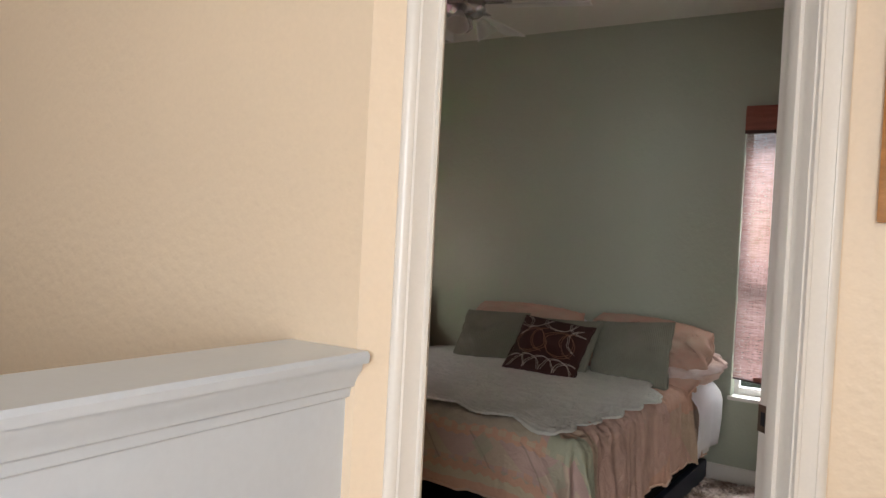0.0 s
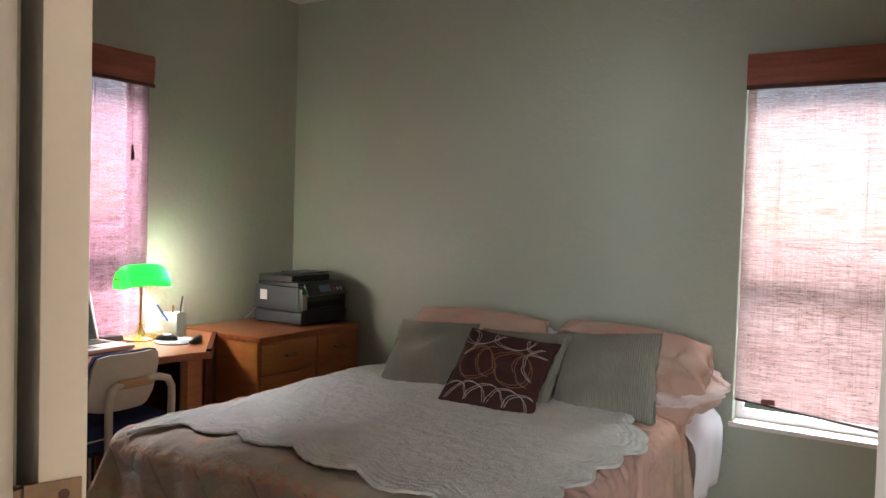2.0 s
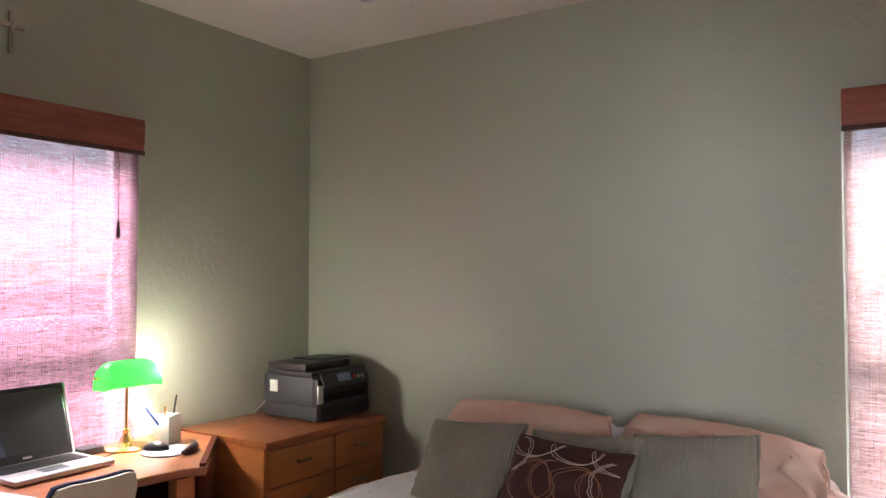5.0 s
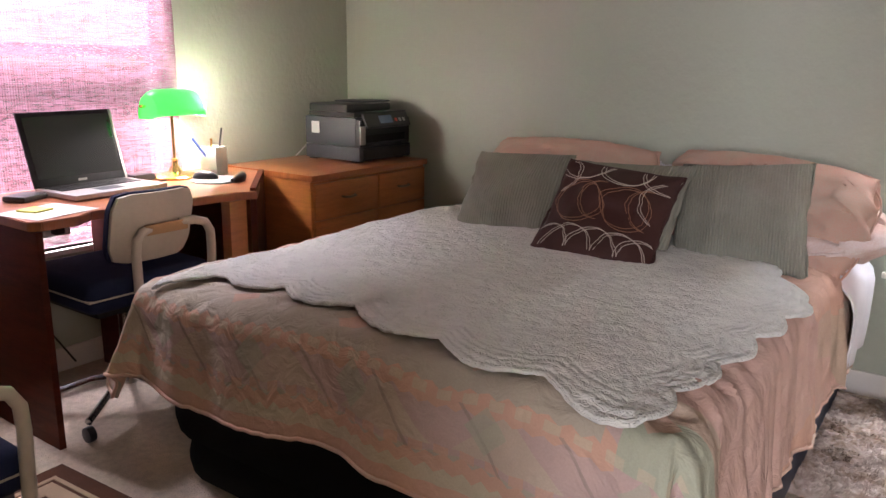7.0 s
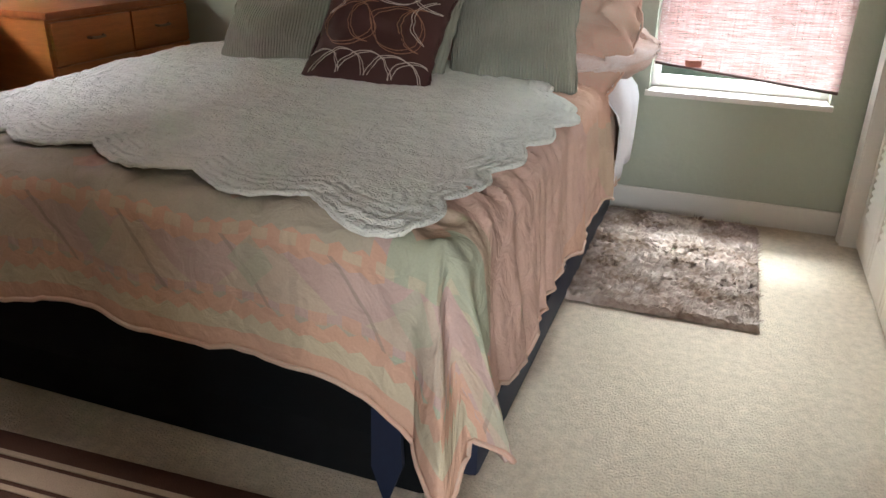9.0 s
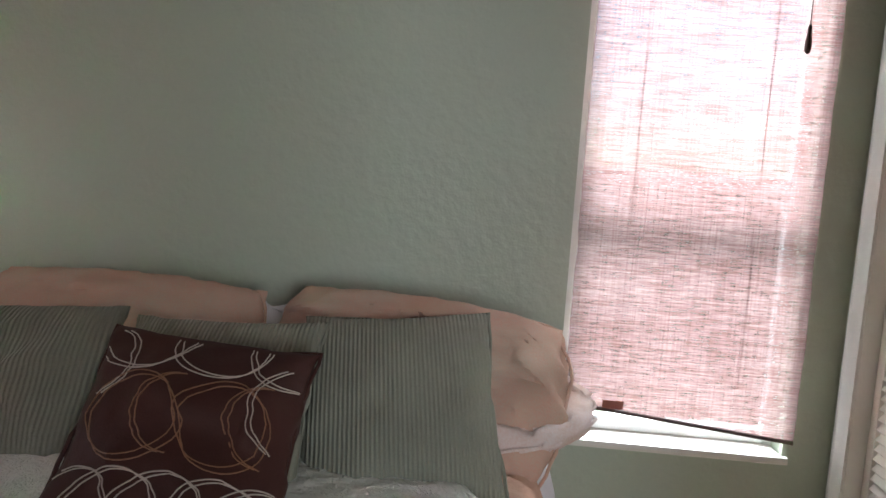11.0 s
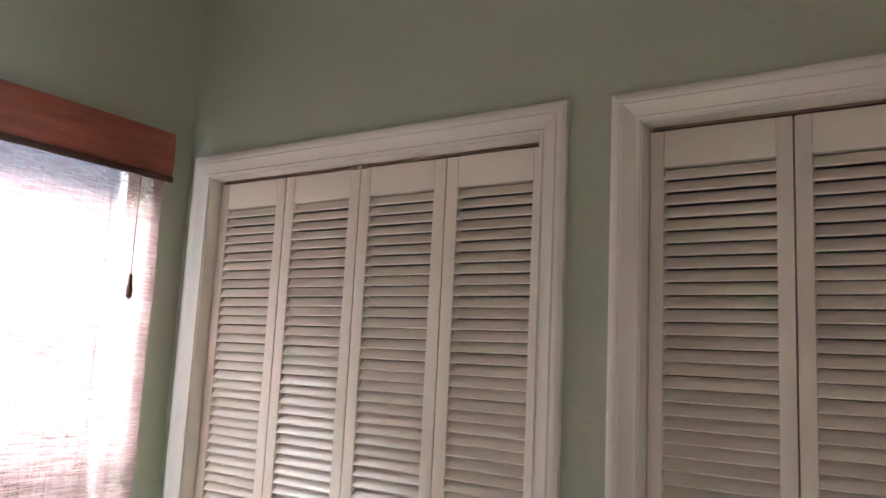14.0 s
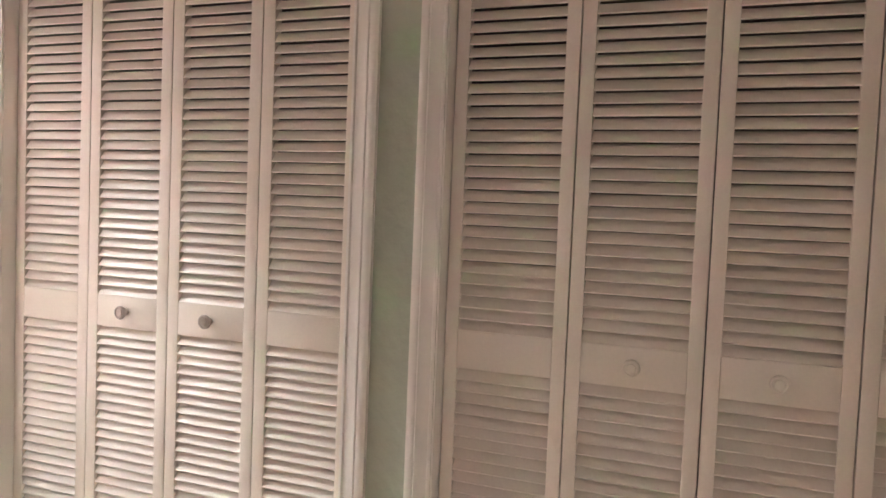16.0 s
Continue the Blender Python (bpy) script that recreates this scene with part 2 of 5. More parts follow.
SAGE = wall_mat("sage_wall_paint", (0.415, 0.445, 0.355))
CREAM = wall_mat("cream_wall_paint", (0.80, 0.65, 0.48))
CEIL = wall_mat("white_ceiling_paint", (0.72, 0.70, 0.64))
WHITE = mat("white_trim_paint", (0.76, 0.72, 0.66), rough=0.3, vary=0.03, scale=4, grain=120, bump=0.05)
LOUVER = mat("cream_louver_paint", (0.79, 0.72, 0.63), rough=0.38, vary=0.04, scale=3, grain=150, bump=0.08)
FRAMEWHITE = mat("chalky_window_paint", (0.78, 0.77, 0.75), rough=0.85, vary=0.04, scale=4, bump=0.05, spec=0.1)
# white paint with the landing's bluish light put into its colour
BLUEWHITE = mat("blue_lit_white_paint", (0.66, 0.72, 0.79), rough=0.3, vary=0.03, scale=4, bump=0.05)
CARPET = mat("cream_carpet", (0.60, 0.50, 0.385), rough=0.95, vary=0.16, scale=40, grain=170, bump=1.0, depth=0.008, spec=0.1)
GLASS = glass_mat("window_glass")
SCREENNET = bpy.data.materials.new("insect_screen_net")
SCREENNET.use_nodes = True
sn_ = SCREENNET.node_tree.nodes
tb_ = sn_.new("ShaderNodeBsdfTransparent")
tb_.inputs[0].default_value = (0.92, 0.92, 0.92, 1)
SCREENNET.node_tree.links.new(tb_.outputs[0], sn_["Material Output"].inputs[0])
# one grass cloth; the tints put each window's light colour into it
SHADE = shade_mat("woven_grass_shade", (1.0, 1.03, 0.98), 0.15)
ROSELIT = shade_mat("rose_lit_woven_shade", (0.98, 0.84, 1.02))
VALANCE = mat("russet_valance_cloth", (0.31, 0.088, 0.054), rough=0.45, vary=0.35, scale=16, grain=300, bump=0.5, stretch=(0.3, 0.3, 3))
DARKWOOD = mat("dark_brown_rod", (0.07, 0.025, 0.018), rough=0.5, vary=0.2)
OAK = mat("orange_oak_veneer", (0.42, 0.145, 0.04), rough=0.38, vary=0.22, scale=3, grain=26, bump=0.12, stretch=(1.2, 1.2, 14), coat=0.15)
OAKTOP = mat("orange_oak_top", (0.34, 0.11, 0.036), rough=0.33, vary=0.22, scale=3, grain=26, bump=0.1, stretch=(14, 1.2, 1.2), coat=0.2)
CHERRY = mat("cherry_laminate", (0.085, 0.017, 0.008), rough=0.55, spec=0.12, vary=0.25, scale=3, grain=22, bump=0.1, stretch=(1.5, 1.5, 12), coat=0.03)
BLACKPL = mat("black_plastic", (0.018, 0.018, 0.02), rough=0.35, vary=0.1, grain=200, bump=0.08)
GREYPL = mat("charcoal_plastic", (0.045, 0.048, 0.056), rough=0.5, vary=0.06, grain=300, bump=0.2)
SILVER = mat("silver_plastic", (0.50, 0.49, 0.47), rough=0.35, metal=0.5, vary=0.04, grain=200, bump=0.05)
CHROME = mat("worn_chrome", (0.55, 0.54, 0.54), rough=0.22, metal=1.0, vary=0.1, grain=60, bump=0.05)
BRASS = mat("polished_brass", (0.85, 0.58, 0.22), rough=0.2, metal=1.0, vary=0.08, bump=0.03)
BRONZE = mat("aged_bronze", (0.24, 0.18, 0.13), rough=0.42, metal=0.9, vary=0.2, bump=0.1)
CHAIRPL = mat("cream_chair_enamel", (0.58, 0.52, 0.42), rough=0.4, vary=0.07, scale=8, bump=0.06)
NAVY = mat("navy_upholstery", (0.016, 0.022, 0.06), rough=0.85, vary=0.2, grain=350, bump=0.5, spec=0.2)
BLACKFLOCK = mat("black_flocked_vinyl", (0.004, 0.0045, 0.005), rough=0.9, vary=0.25, scale=5, grain=300, bump=0.4, spec=0.12)
BLUEVINYL = mat("dark_blue_vinyl", (0.006, 0.011, 0.03), rough=0.55, vary=0.2, bump=0.1)
PEACH = mat("peach_print_cotton", (0.66, 0.38, 0.29), rough=0.85, vary=0.1, scale=7, grain=200, bump=0.3, colour2=(0.52, 0.42, 0.33), spec=0.2)
WHITECL = mat("white_cotton", (0.76, 0.76, 0.79), rough=0.85, vary=0.04, scale=9, grain=200, bump=0.3, spec=0.2)
PEACHWHITE = mat("white_peach_cotton", (0.74, 0.66, 0.64), rough=0.85, vary=0.05, scale=6, grain=200, bump=0.3, colour2=(0.62, 0.42, 0.34), spec=0.2)
CORD = mat("sage_corduroy", (0.265, 0.262, 0.205), rough=0.8, vary=0.12, scale=7, grain=260, bump=0.3, spec=0.25)
ribbed(CORD, 34, 0.8, 0.004)
BROWNCL = mat("brown_satin_cloth", (0.048, 0.014, 0.010), rough=0.7, vary=0.15, scale=9, grain=260, bump=0.3, spec=0.35)
THREADS = mat("silver_thread", (0.46, 0.39, 0.33), rough=0.45, vary=0.15, grain=300, bump=0.3)
THREADB = mat("bronze_thread", (0.24, 0.11, 0.055), rough=0.45, vary=0.15, grain=300, bump=0.3)
QUILT = mat("pale_sage_matelasse", (0.68, 0.68, 0.62), rough=0.85, vary=0.07, scale=14, grain=70, bump=0.4, depth=0.004, spec=0.2)
COMF = comforter_mat("southwestern_print_cotton")
SHAG = mat("grey_brown_shag", (0.26, 0.165, 0.115), rough=0.9, vary=0.3, scale=9, grain=45, bump=0.8, depth=0.01, colour2=(0.48, 0.39, 0.34), spec=0.1)
RUGBROWN = mat("chocolate_rug_pile", (0.085, 0.038, 0.022), rough=0.95, vary=0.2, scale=6, grain=350, bump=0.8, depth=0.004, spec=0.1)
RUGTAN = mat("tan_rug_pile", (0.40, 0.29, 0.19), rough=0.95, vary=0.15, scale=6, grain=350, bump=0.8, depth=0.004, spec=0.1)
PAPER = mat("white_paper", (0.72, 0.72, 0.70), rough=0.8, vary=0.03, bump=0.05)
STICKY = mat("yellow_paper", (0.72, 0.68, 0.16), rough=0.8, vary=0.03, bump=0.05)
SCREEN = mat("dark_glossy_screen", (0.02, 0.02, 0.022), rough=0.08, vary=0.05, bump=0.0, spec=1.0, coat=1.0)
BLUEPL = mat("blue_plastic", (0.04, 0.10, 0.42), rough=0.4)
CERAMIC = mat("white_green_glazed_cup", (0.72, 0.74, 0.68), rough=0.2, vary=0.12, scale=14, grain=20, colour2=(0.45, 0.60, 0.52), bump=0.03)
WOODFRAME = mat("honey_wood_frame", (0.42, 0.19, 0.06), rough=0.3, vary=0.2, scale=4, grain=30, stretch=(3, 3, 12), coat=0.3)
BLACKMAT = mat("black_picture", (0.012, 0.010, 0.012), rough=0.2, vary=0.2)
PEWTER = mat("pewter_metal", (0.42, 0.38, 0.34), rough=0.35, metal=0.9, vary=0.2, grain=80, bump=0.2)
TANPAD = mat("tan_wood_strip", (0.48, 0.29, 0.13), rough=0.5, vary=0.15, grain=50)
FROST = mat("frosted_lamp_glass", (0.78, 0.78, 0.76), rough=0.3, vary=0.03, bump=0.02)
FANWHITE = mat("white_fan_blade", (0.72, 0.72, 0.70), rough=0.35, vary=0.03, bump=0.03)
# near-black so that the closets' inner shade shows between the slats
DARKIN = mat("closet_shade_paint", (0.10, 0.09, 0.08), rough=0.8)
GREENGLASS = glow_mat("green_cased_glass", (0.02, 0.55, 0.09), 0.0)
GRASS = mat("lawn", (0.06, 0.10, 0.03), rough=0.9, vary=0.3, scale=0.5, grain=8)

# ---- mesh helpers ----


def box(bm, x0, x1, y0, y1, z0, z1, bevel=0.0, seg=2):
    r = bmesh.ops.create_cube(bm, size=1.0, matrix=Matrix.LocRotScale(((x0 + x1) / 2, (y0 + y1) / 2, (z0 + z1) / 2), None,
                                                                     (abs(x1 - x0), abs(y1 - y0), abs(z1 - z0))))
    if bevel:
        e = {e for v in r["verts"] for e in v.link_edges}
        bmesh.ops.bevel(bm, geom=list(e), offset=bevel, segments=seg, affect="EDGES", profile=0.6)
    return bm


def boxes(*rows, bevel=0.0):
    bm = bmesh.new()
    for r in rows:
        box(bm, *r, bevel=bevel)
    return bm


def prism(pts, z0, z1, bevel=0.0):
    """A polygon of the plan, drawn up from z0 to z1."""
    bm = bmesh.new()
    low = [bm.verts.new((x, y, z0)) for x, y in pts]
    high = [bm.verts.new((x, y, z1)) for x, y in pts]
    bm.faces.new(low[::-1])
    bm.faces.new(high)
    for i in range(len(pts)):
        j = (i + 1) % len(pts)
        bm.faces.new((low[i], low[j], high[j], high[i]))
    bmesh.ops.recalc_face_normals(bm, faces=bm.faces)
    if bevel:
        bmesh.ops.bevel(bm, geom=list(bm.edges), offset=bevel, segments=2, affect="EDGES")
    return bm


def tube(bm, pts, r, seg=10, closed=False, radii=None):
    """A round bar along a line of points."""
    pts = [Vector(p) for p in pts]
    rings, count, up = [], len(pts), None
    for i, p in enumerate(pts):
        a = pts[i - 1] if (i or closed) else p
        b = pts[(i + 1) % count] if (i < count - 1 or closed) else p
        d = (b - a).normalized()
        if up is None:
            up = d.orthogonal().normalized()
        up = (up - d * up.dot(d)).normalized()
        w = d.cross(up)
        rr = radii[i] if radii else r
        rings.append([bm.verts.new(p + rr * (math.cos(2 * math.pi * k / seg) * up + math.sin(2 * math.pi * k / seg) * w)) for k in range(seg)])
    for i in range(count if closed else count - 1):
        q, s = rings[i], rings[(i + 1) % count]
        for k in range(seg):
            bm.faces.new((q[k], q[(k + 1) % seg], s[(k + 1) % seg], s[k]))
    if not closed:
        bm.faces.new(rings[0][::-1])
        bm.faces.new(rings[-1])
    return bm


def lathe(bm, profile, seg=28, m=None):
    """A turned shape about z, from (radius, height) pairs."""
    rings = []
    for r, z in profile:
        rings.append([bm.verts.new((r * math.cos(2 * math.pi * k / seg), r * math.sin(2 * math.pi * k / seg), z)) for k in range(seg)])
    for q, s in zip(rings, rings[1:]):
        for k in range(seg):
            bm.faces.new((q[k], q[(k + 1) % seg], s[(k + 1) % seg], s[k]))
    bm.faces.new(rings[0][::-1])
    bm.faces.new(rings[-1])
    if m is not None:
        bmesh.ops.transform(bm, matrix=m, verts=[v for g in rings for v in g])
    return bm


def mesh_of(name, bm, material, smooth=False):
    bmesh.ops.recalc_face_normals(bm, faces=bm.faces)
    me = bpy.data.meshes.new(name)
    bm.to_mesh(me)
    bm.free()
    me.materials.append(material)
    if smooth:
        me.polygons.foreach_set("use_smooth", [True] * len(me.polygons))
        me.set_sharp_from_angle(angle=radians(38))
    return me


def part(name, bm, material, parent=None, label="", smooth=True):
    ob = new(name, mesh_of(name, bm, material, smooth))
    if parent:
        ob.parent = parent
    return tagged(ob, label)


def thing(name, label, category, m=None, group=""):
    ob = tagged(new(name), label, category, group)
    ob.empty_display_size = 0.05
    if m is not None:
        ob.matrix_world = m
    return ob


def setting(name, bm, material, label, category, smooth=False):
    return tagged(part(name, bm, material, None, label, smooth), "", category, "", "structure")


def wall_cells(us, zs, holes):
    """Cells of a wall between the cuts us and zs that no hole takes."""
    for u0, u1 in zip(us, us[1:]):
        for z0, z1 in zip(zs, zs[1:]):
            if not any(h[0] <= (u0 + u1) / 2 <= h[1] and h[2] <= (z0 + z1) / 2 <= h[3] for h in holes):
                yield u0, u1, z0, z1


# ---- structure ----
CLOSETS = ((3.764, 4.932), (2.334, 3.522))
H = 2.03
north = bmesh.new()
for u0, u1, z0, z1 in wall_cells([XW - WALL, W2[0], W2[1], 0.9], [0, W2[2], W2[3], ZC], [W2]):
    box(north, u0, u1, YN, YN + WALL, z0, z1)
setting("wall_north", north, SAGE, "sage green textured bedroom wall behind the bed", "wall")
west = bmesh.new()
for u0, u1, z0, z1 in wall_cells([YS - 0.12, W1[0], W1[1], YN], [0, W1[2], W1[3], ZC], [W1]):
    box(west, XW - WALL, XW, u0, u1, z0, z1)
setting("wall_west", west, SAGE, "sage green textured wall with the desk window", "wall")
east = bmesh.new()
holes = [(a, b, 0, H) for a, b in CLOSETS]
for u0, u1, z0, z1 in wall_cells([2.36, 3.522, 3.764, 4.932, YN], [0, H, ZC], [(2.30, 3.522, 0, H), holes[0]]):
    box(east, XE, XE + 0.10, u0, u1, z0, z1)
setting("wall_east", east, SAGE, "sage green wall with two louvered closets", "wall")
# unseen closet walls with the shade put into their colour
setting("closet_wall", boxes((0.86, 0.92, 2.42, YN, 0, ZC), (0.225, 0.86, 3.60, 3.68, 0, ZC)), DARKIN, "closet back wall, darkened for the shade inside", "wall")

# the doorway wall stands at an angle: u runs along it, n into the bedroom
DA = radians(42.5)
DU, DN = Vector((math.cos(DA), math.sin(DA), 0)), Vector((-math.sin(DA), math.cos(DA), 0))
DO = Vector((-0.59, 1.745, 0))
DM = Matrix((( DU.x, DN.x, 0, DO.x), (DU.y, DN.y, 0, DO.y), (0, 0, 1, 0), (0, 0, 0, 1)))
OPEN, DT = 0.760, 0.115


def at_door(bm):
    bmesh.ops.transform(bm, matrix=DM, verts=bm.verts)
    return bm


diag = boxes((-0.15, -0.056, -DT, 0, 0, ZC), (-0.056, -0.03, -DT, 0, 2.06, ZC), (OPEN + 0.02, 0.97, -DT, 0, 0, ZC), (-0.03, OPEN + 0.02, -DT, 0, 2.06, ZC))
setting("wall_doorway", at_door(diag), SAGE, "painted angled wall around the bedroom doorway", "wall")
hallskin = boxes((-0.15, -0.03, -DT - 0.004, -DT - 0.0005, 0, ZC), (OPEN + 0.02, 0.97, -DT - 0.004, -DT - 0.0005, 0, ZC),
                 (-0.03, OPEN + 0.02, -DT - 0.004, -DT - 0.0005, 2.06, ZC))
setting("wall_doorway_hall_side", at_door(hallskin), CREAM, "cream hall side of the doorway wall", "wall")
CL = DM @ Vector((-0.15, -DT, 0))
CR = DM @ Vector((OPEN + 0.085, -DT, 0))
setting("wall_south", boxes((XW, CL.x - 0.012, CL.y + 0.09, CL.y + 0.17, 0, ZC)), SAGE, "sage green wall beside the doorway", "wall")
setting("wall_stairwell", boxes((XW - WALL, CL.x, CL.y, CL.y + 0.085, -2.6, ZC)), CREAM, "cream textured stairwell wall", "wall")
setting("wall_hall", boxes((CR.x, 2.6, CR.y, CR.y + 0.08, 0, ZC)), CREAM, "cream hall wall with a framed picture", "wall")
# unseen walls; their opening is only there for the added hall lamp
setting("wall_hall_far", boxes((2.6, 2.68, -2.0, CR.y + 0.08, 0, ZC), (-3.49, 0.2, -2.08, -2.0, -2.6, ZC), (1.6, 2.68, -2.08, -2.0, -2.6, ZC),
                               (0.2, 1.6, -2.08, -2.0, -2.6, 0.8), (0.2, 1.6, -2.08, -2.0, 2.3, ZC), (-3.57, -3.49, -2.0, CL.y, -2.6, ZC)),
        CREAM, "cream walls closing the landing", "wall")
setting("floor", boxes((XW - 0.1, 0.92, CL.y + 0.05, YN + 0.1, -0.12, 0), (-0.70, 2.68, -2.08, CL.y + 0.05, -0.12, 0), (0.92, 2.68, CL.y + 0.05, CR.y + .08, -0.12, 0)),
        CARPET, "cream cut-pile carpet", "floor")
setting("stairwell_floor", boxes((-3.5, -0.70, -2.08, CL.y + 0.05, -2.72, -2.6)), CARPET, "carpeted floor below the landing", "floor")
setting("ceiling", boxes((XW - WALL, 2.7, -2.1, YN + WALL, ZC, ZC + 0.1)), CEIL, "white textured ceiling", "ceiling")
setting("ground", boxes((-400, 400, -400, 400, -3.3, -3.0)), GRASS, "lawn outside the house", "ground")
# half wall of the stairwell with its moulded ledge
HX = CL.x + 0.0
setting("half_wall", boxes((HX - 0.16, HX - 0.02, -2.0, CL.y, -0.3, 1.075)), BLUEWHITE, "low white wall guarding the stairwell", "half wall")
LZ = 1.118
prof = [(HX - 0.165, LZ - 0.012), (HX - 0.165, LZ), (HX + 0.028, LZ), (HX + 0.034, LZ - 0.008), (HX + 0.032, LZ - 0.022), (HX + 0.018, LZ - 0.026), (HX + 0.016, LZ - 0.038),
        (HX + 0.006, LZ - 0.052), (HX + 0.002, LZ - 0.068), (HX - 0.008, LZ - 0.074), (HX - 0.010, LZ - 0.090), (HX - 0.02, LZ - 0.096)]
lb = bmesh.new()
rings = [[lb.verts.new((x, y, z)) for x, z in prof] for y in (-2.0, CL.y + 0.0)]
for i in range(len(prof)):
    j = (i + 1) % len(prof)
    lb.faces.new((rings[0][i], rings[0][j], rings[1][j], rings[1][i]))
lb.faces.new(rings[0])
lb.faces.new(rings[1][::-1])
setting("half_wall_ledge", lb, BLUEWHITE, "white moulded ledge on the half wall, coloured by bluish light", "ledge", True)


def casing_profile(w=0.064, d=0.017):
    """Colonial casing: across its width, its thickness."""
    return [(0, 0), (0, d * 0.55), (w * 0.10, d * 0.62), (w * 0.16, d * 0.45), (w * 0.24, d * 0.5), (w * 0.48, d * 0.72), (w * 0.60, d * 0.95), (w * 0.66, d * 0.85),
            (w * 0.72, d), (w * 0.92, d), (w, d * 0.8), (w, 0)]


def casing(u0, u1, top, frame_m, w=0.064, d=0.017, right=True):
    """Mitred casing round an opening u0..u1, in a plane: u across, -n out of the wall, z up."""
    out = []
    for side in ("l", "t", "r") if right else ("l", "t"):
        bm = bmesh.new()
        prof_ = casing_profile(w, d)
        ends = []
        for end in (0, 1):
            ring = []
            for a, e in prof_:
                if side == "l":
                    p = (u0 - a, -e, 0 if not end else top + a)
                elif side == "r":
                    p = (u1 + a, -e, 0 if not end else top + a)
                else:
                    p = ((u0 - a) if not end else (u1 + a), -e, top + a)
                ring.append(bm.verts.new(p))
            ends.append(ring)
        for i in range(len(prof_)):
            j = (i + 1) % len(prof_)
            bm.faces.new((ends[0][i], ends[0][j], ends[1][j], ends[1][i]))
        bm.faces.new(ends[0])
        bm.faces.new(ends[1][::-1])
        bmesh.ops.transform(bm, matrix=frame_m, verts=bm.verts)
        out.append(bm)
    return out


EM = Matrix(((0, 1, 0, XE), (-1, 0, 0, 0), (0, 0, 1, 0), (0, 0, 0, 1)))   # u = -y, out of the wall = -x
for k, (a, b) in enumerate(CLOSETS):
    trim = tagged(new("trim_closet"), "white moulded casing round a louvered closet", "door casing", "closet casings", "structure")
    for bm in casing(-b, -a, H, EM, 0.070 if k == 0 else 0.064, right=(k == 0)):
        part("casing", bm, WHITE, trim)
    part("jamb", boxes((XE - 0.003, XE + 0.10, b - 0.003, b + 0.02, 0, H - 0.003), (XE - 0.003, XE + 0.10, a - 0.02, a + 0.003, 0, H - 0.003), (XE - 0.003, XE + 0.10, a + 0.003, b - 0.003, H - 0.003, H + 0.02)), WHITE, trim)
    part("track", boxes((0.172, 0.20, a + 0.01, b - 0.01, H - 0.010, H - 0.004)), BRONZE, trim)
HM = DM @ Matrix.Translation((0, -DT - 0.004, 0))
trim = tagged(new("trim_doorway"), "white moulded casing of the bedroom doorway", "door casing", "", "structure")
for bm in casing(-0.018, OPEN + 0.004, 2.05, HM, 0.070, 0.02):
    part("casing", bm, WHITE, trim)
part("jamb", at_door(boxes((-0.055, -0.036, -DT - 0.004, -0.012, 0, 2.04), bevel=0.002)), WHITE, trim)
part("jamb", at_door(boxes((OPEN, OPEN + 0.02, -DT - 0.004, 0.002, 0, 2.04), bevel=0.002)), WHITE, trim)
part("jamb", at_door(boxes((-0.055, OPEN + 0.02, -DT - 0.004, 0.002, 2.04, 2.06), bevel=0.002)), WHITE, trim)
for u0, u1 in ((-0.036, -0.029), (OPEN - 0.011, OPEN)):
    part("door_stop", at_door(boxes((u0, u1, -0.075, -0.038, 0, 2.035), bevel=0.003)), WHITE, trim)
part("strike_plate", at_door(boxes((OPEN - 0.0015, OPEN + 0.001, -0.032, 0.004, 0.94, 1.0), bevel=0.0005)), BRONZE, trim, "bronze strike plate")
part("strike_hole", at_door(boxes((OPEN - 0.0025, OPEN, -0.022, -0.008, 0.955, 0.985))), BLACKPL, trim)

# the open door, swung into the room
door = tagged(new("door_1"), "white bedroom door standing open into the room", "door", "", "structure")
HINGE = DM @ Vector((-0.037, -0.006, 0))
door.matrix_world = Matrix.Translation(HINGE) @ Matrix.Rotation(DA + radians(116), 4, "Z")
part("slab", boxes((0.003, 0.745, -0.054, -0.017, 0.012, 2.035), bevel=0.002), WHITE, door)
for z in (0.25, 1.065, 1.82):
    part("hinge", boxes((0.001, 0.0040, -0.050, -0.004, z, z + 0.089), bevel=0.001), BRONZE, door, "bronze butt hinge")
    for y, dz in ((-0.036, 0.012), (-0.022, 0.0445), (-0.036, 0.077)):
        kb = bmesh.new()
        lathe(kb, [(0.0045, 0.0), (0.0045, 0.0008), (0.002, 0.0014)], 12, Matrix.Translation((0.001, y, z + dz)) @ Matrix.Rotation(-math.pi / 2, 4, "Y"))
        part("screw", kb, DARKWOOD, door)
    kb = bmesh.new()
    tube(kb, [(0.0, 0.0, z), (0.0, 0.0, z + 0.089)], 0.0065)
    part("knuckle", kb, BRONZE, door)
for y, s in ((-0.054, -1), (-0.017, 1)):
    kb = bmesh.new()
    lathe(kb, [(0.026, 0), (0.026, 0.006), (0.012, 0.012), (0.011, 0.03), (0.026, 0.042), (0.028, 0.055), (0.018, 0.066), (0.002, 0.068)],
          20, Matrix.Translation((0.70, y, 0.97)) @ Matrix.Rotation(-s * math.pi / 2, 4, "X"))
    part("door_knob", kb, BRONZE, door)

# baseboards
BB = [(-3.35, 0.112, YN - 0.013, YN), (XW, XW + 0.013, YS, YN - 0.013), (XE - 0.013, XE, 3.59, 3.692)]
for x0, x1, y0, y1 in BB:
    setting("baseboard", boxes((x0, x1, y0, y1, 0, 0.095), bevel=0.003), WHITE, "white painted baseboard", "baseboard", True)


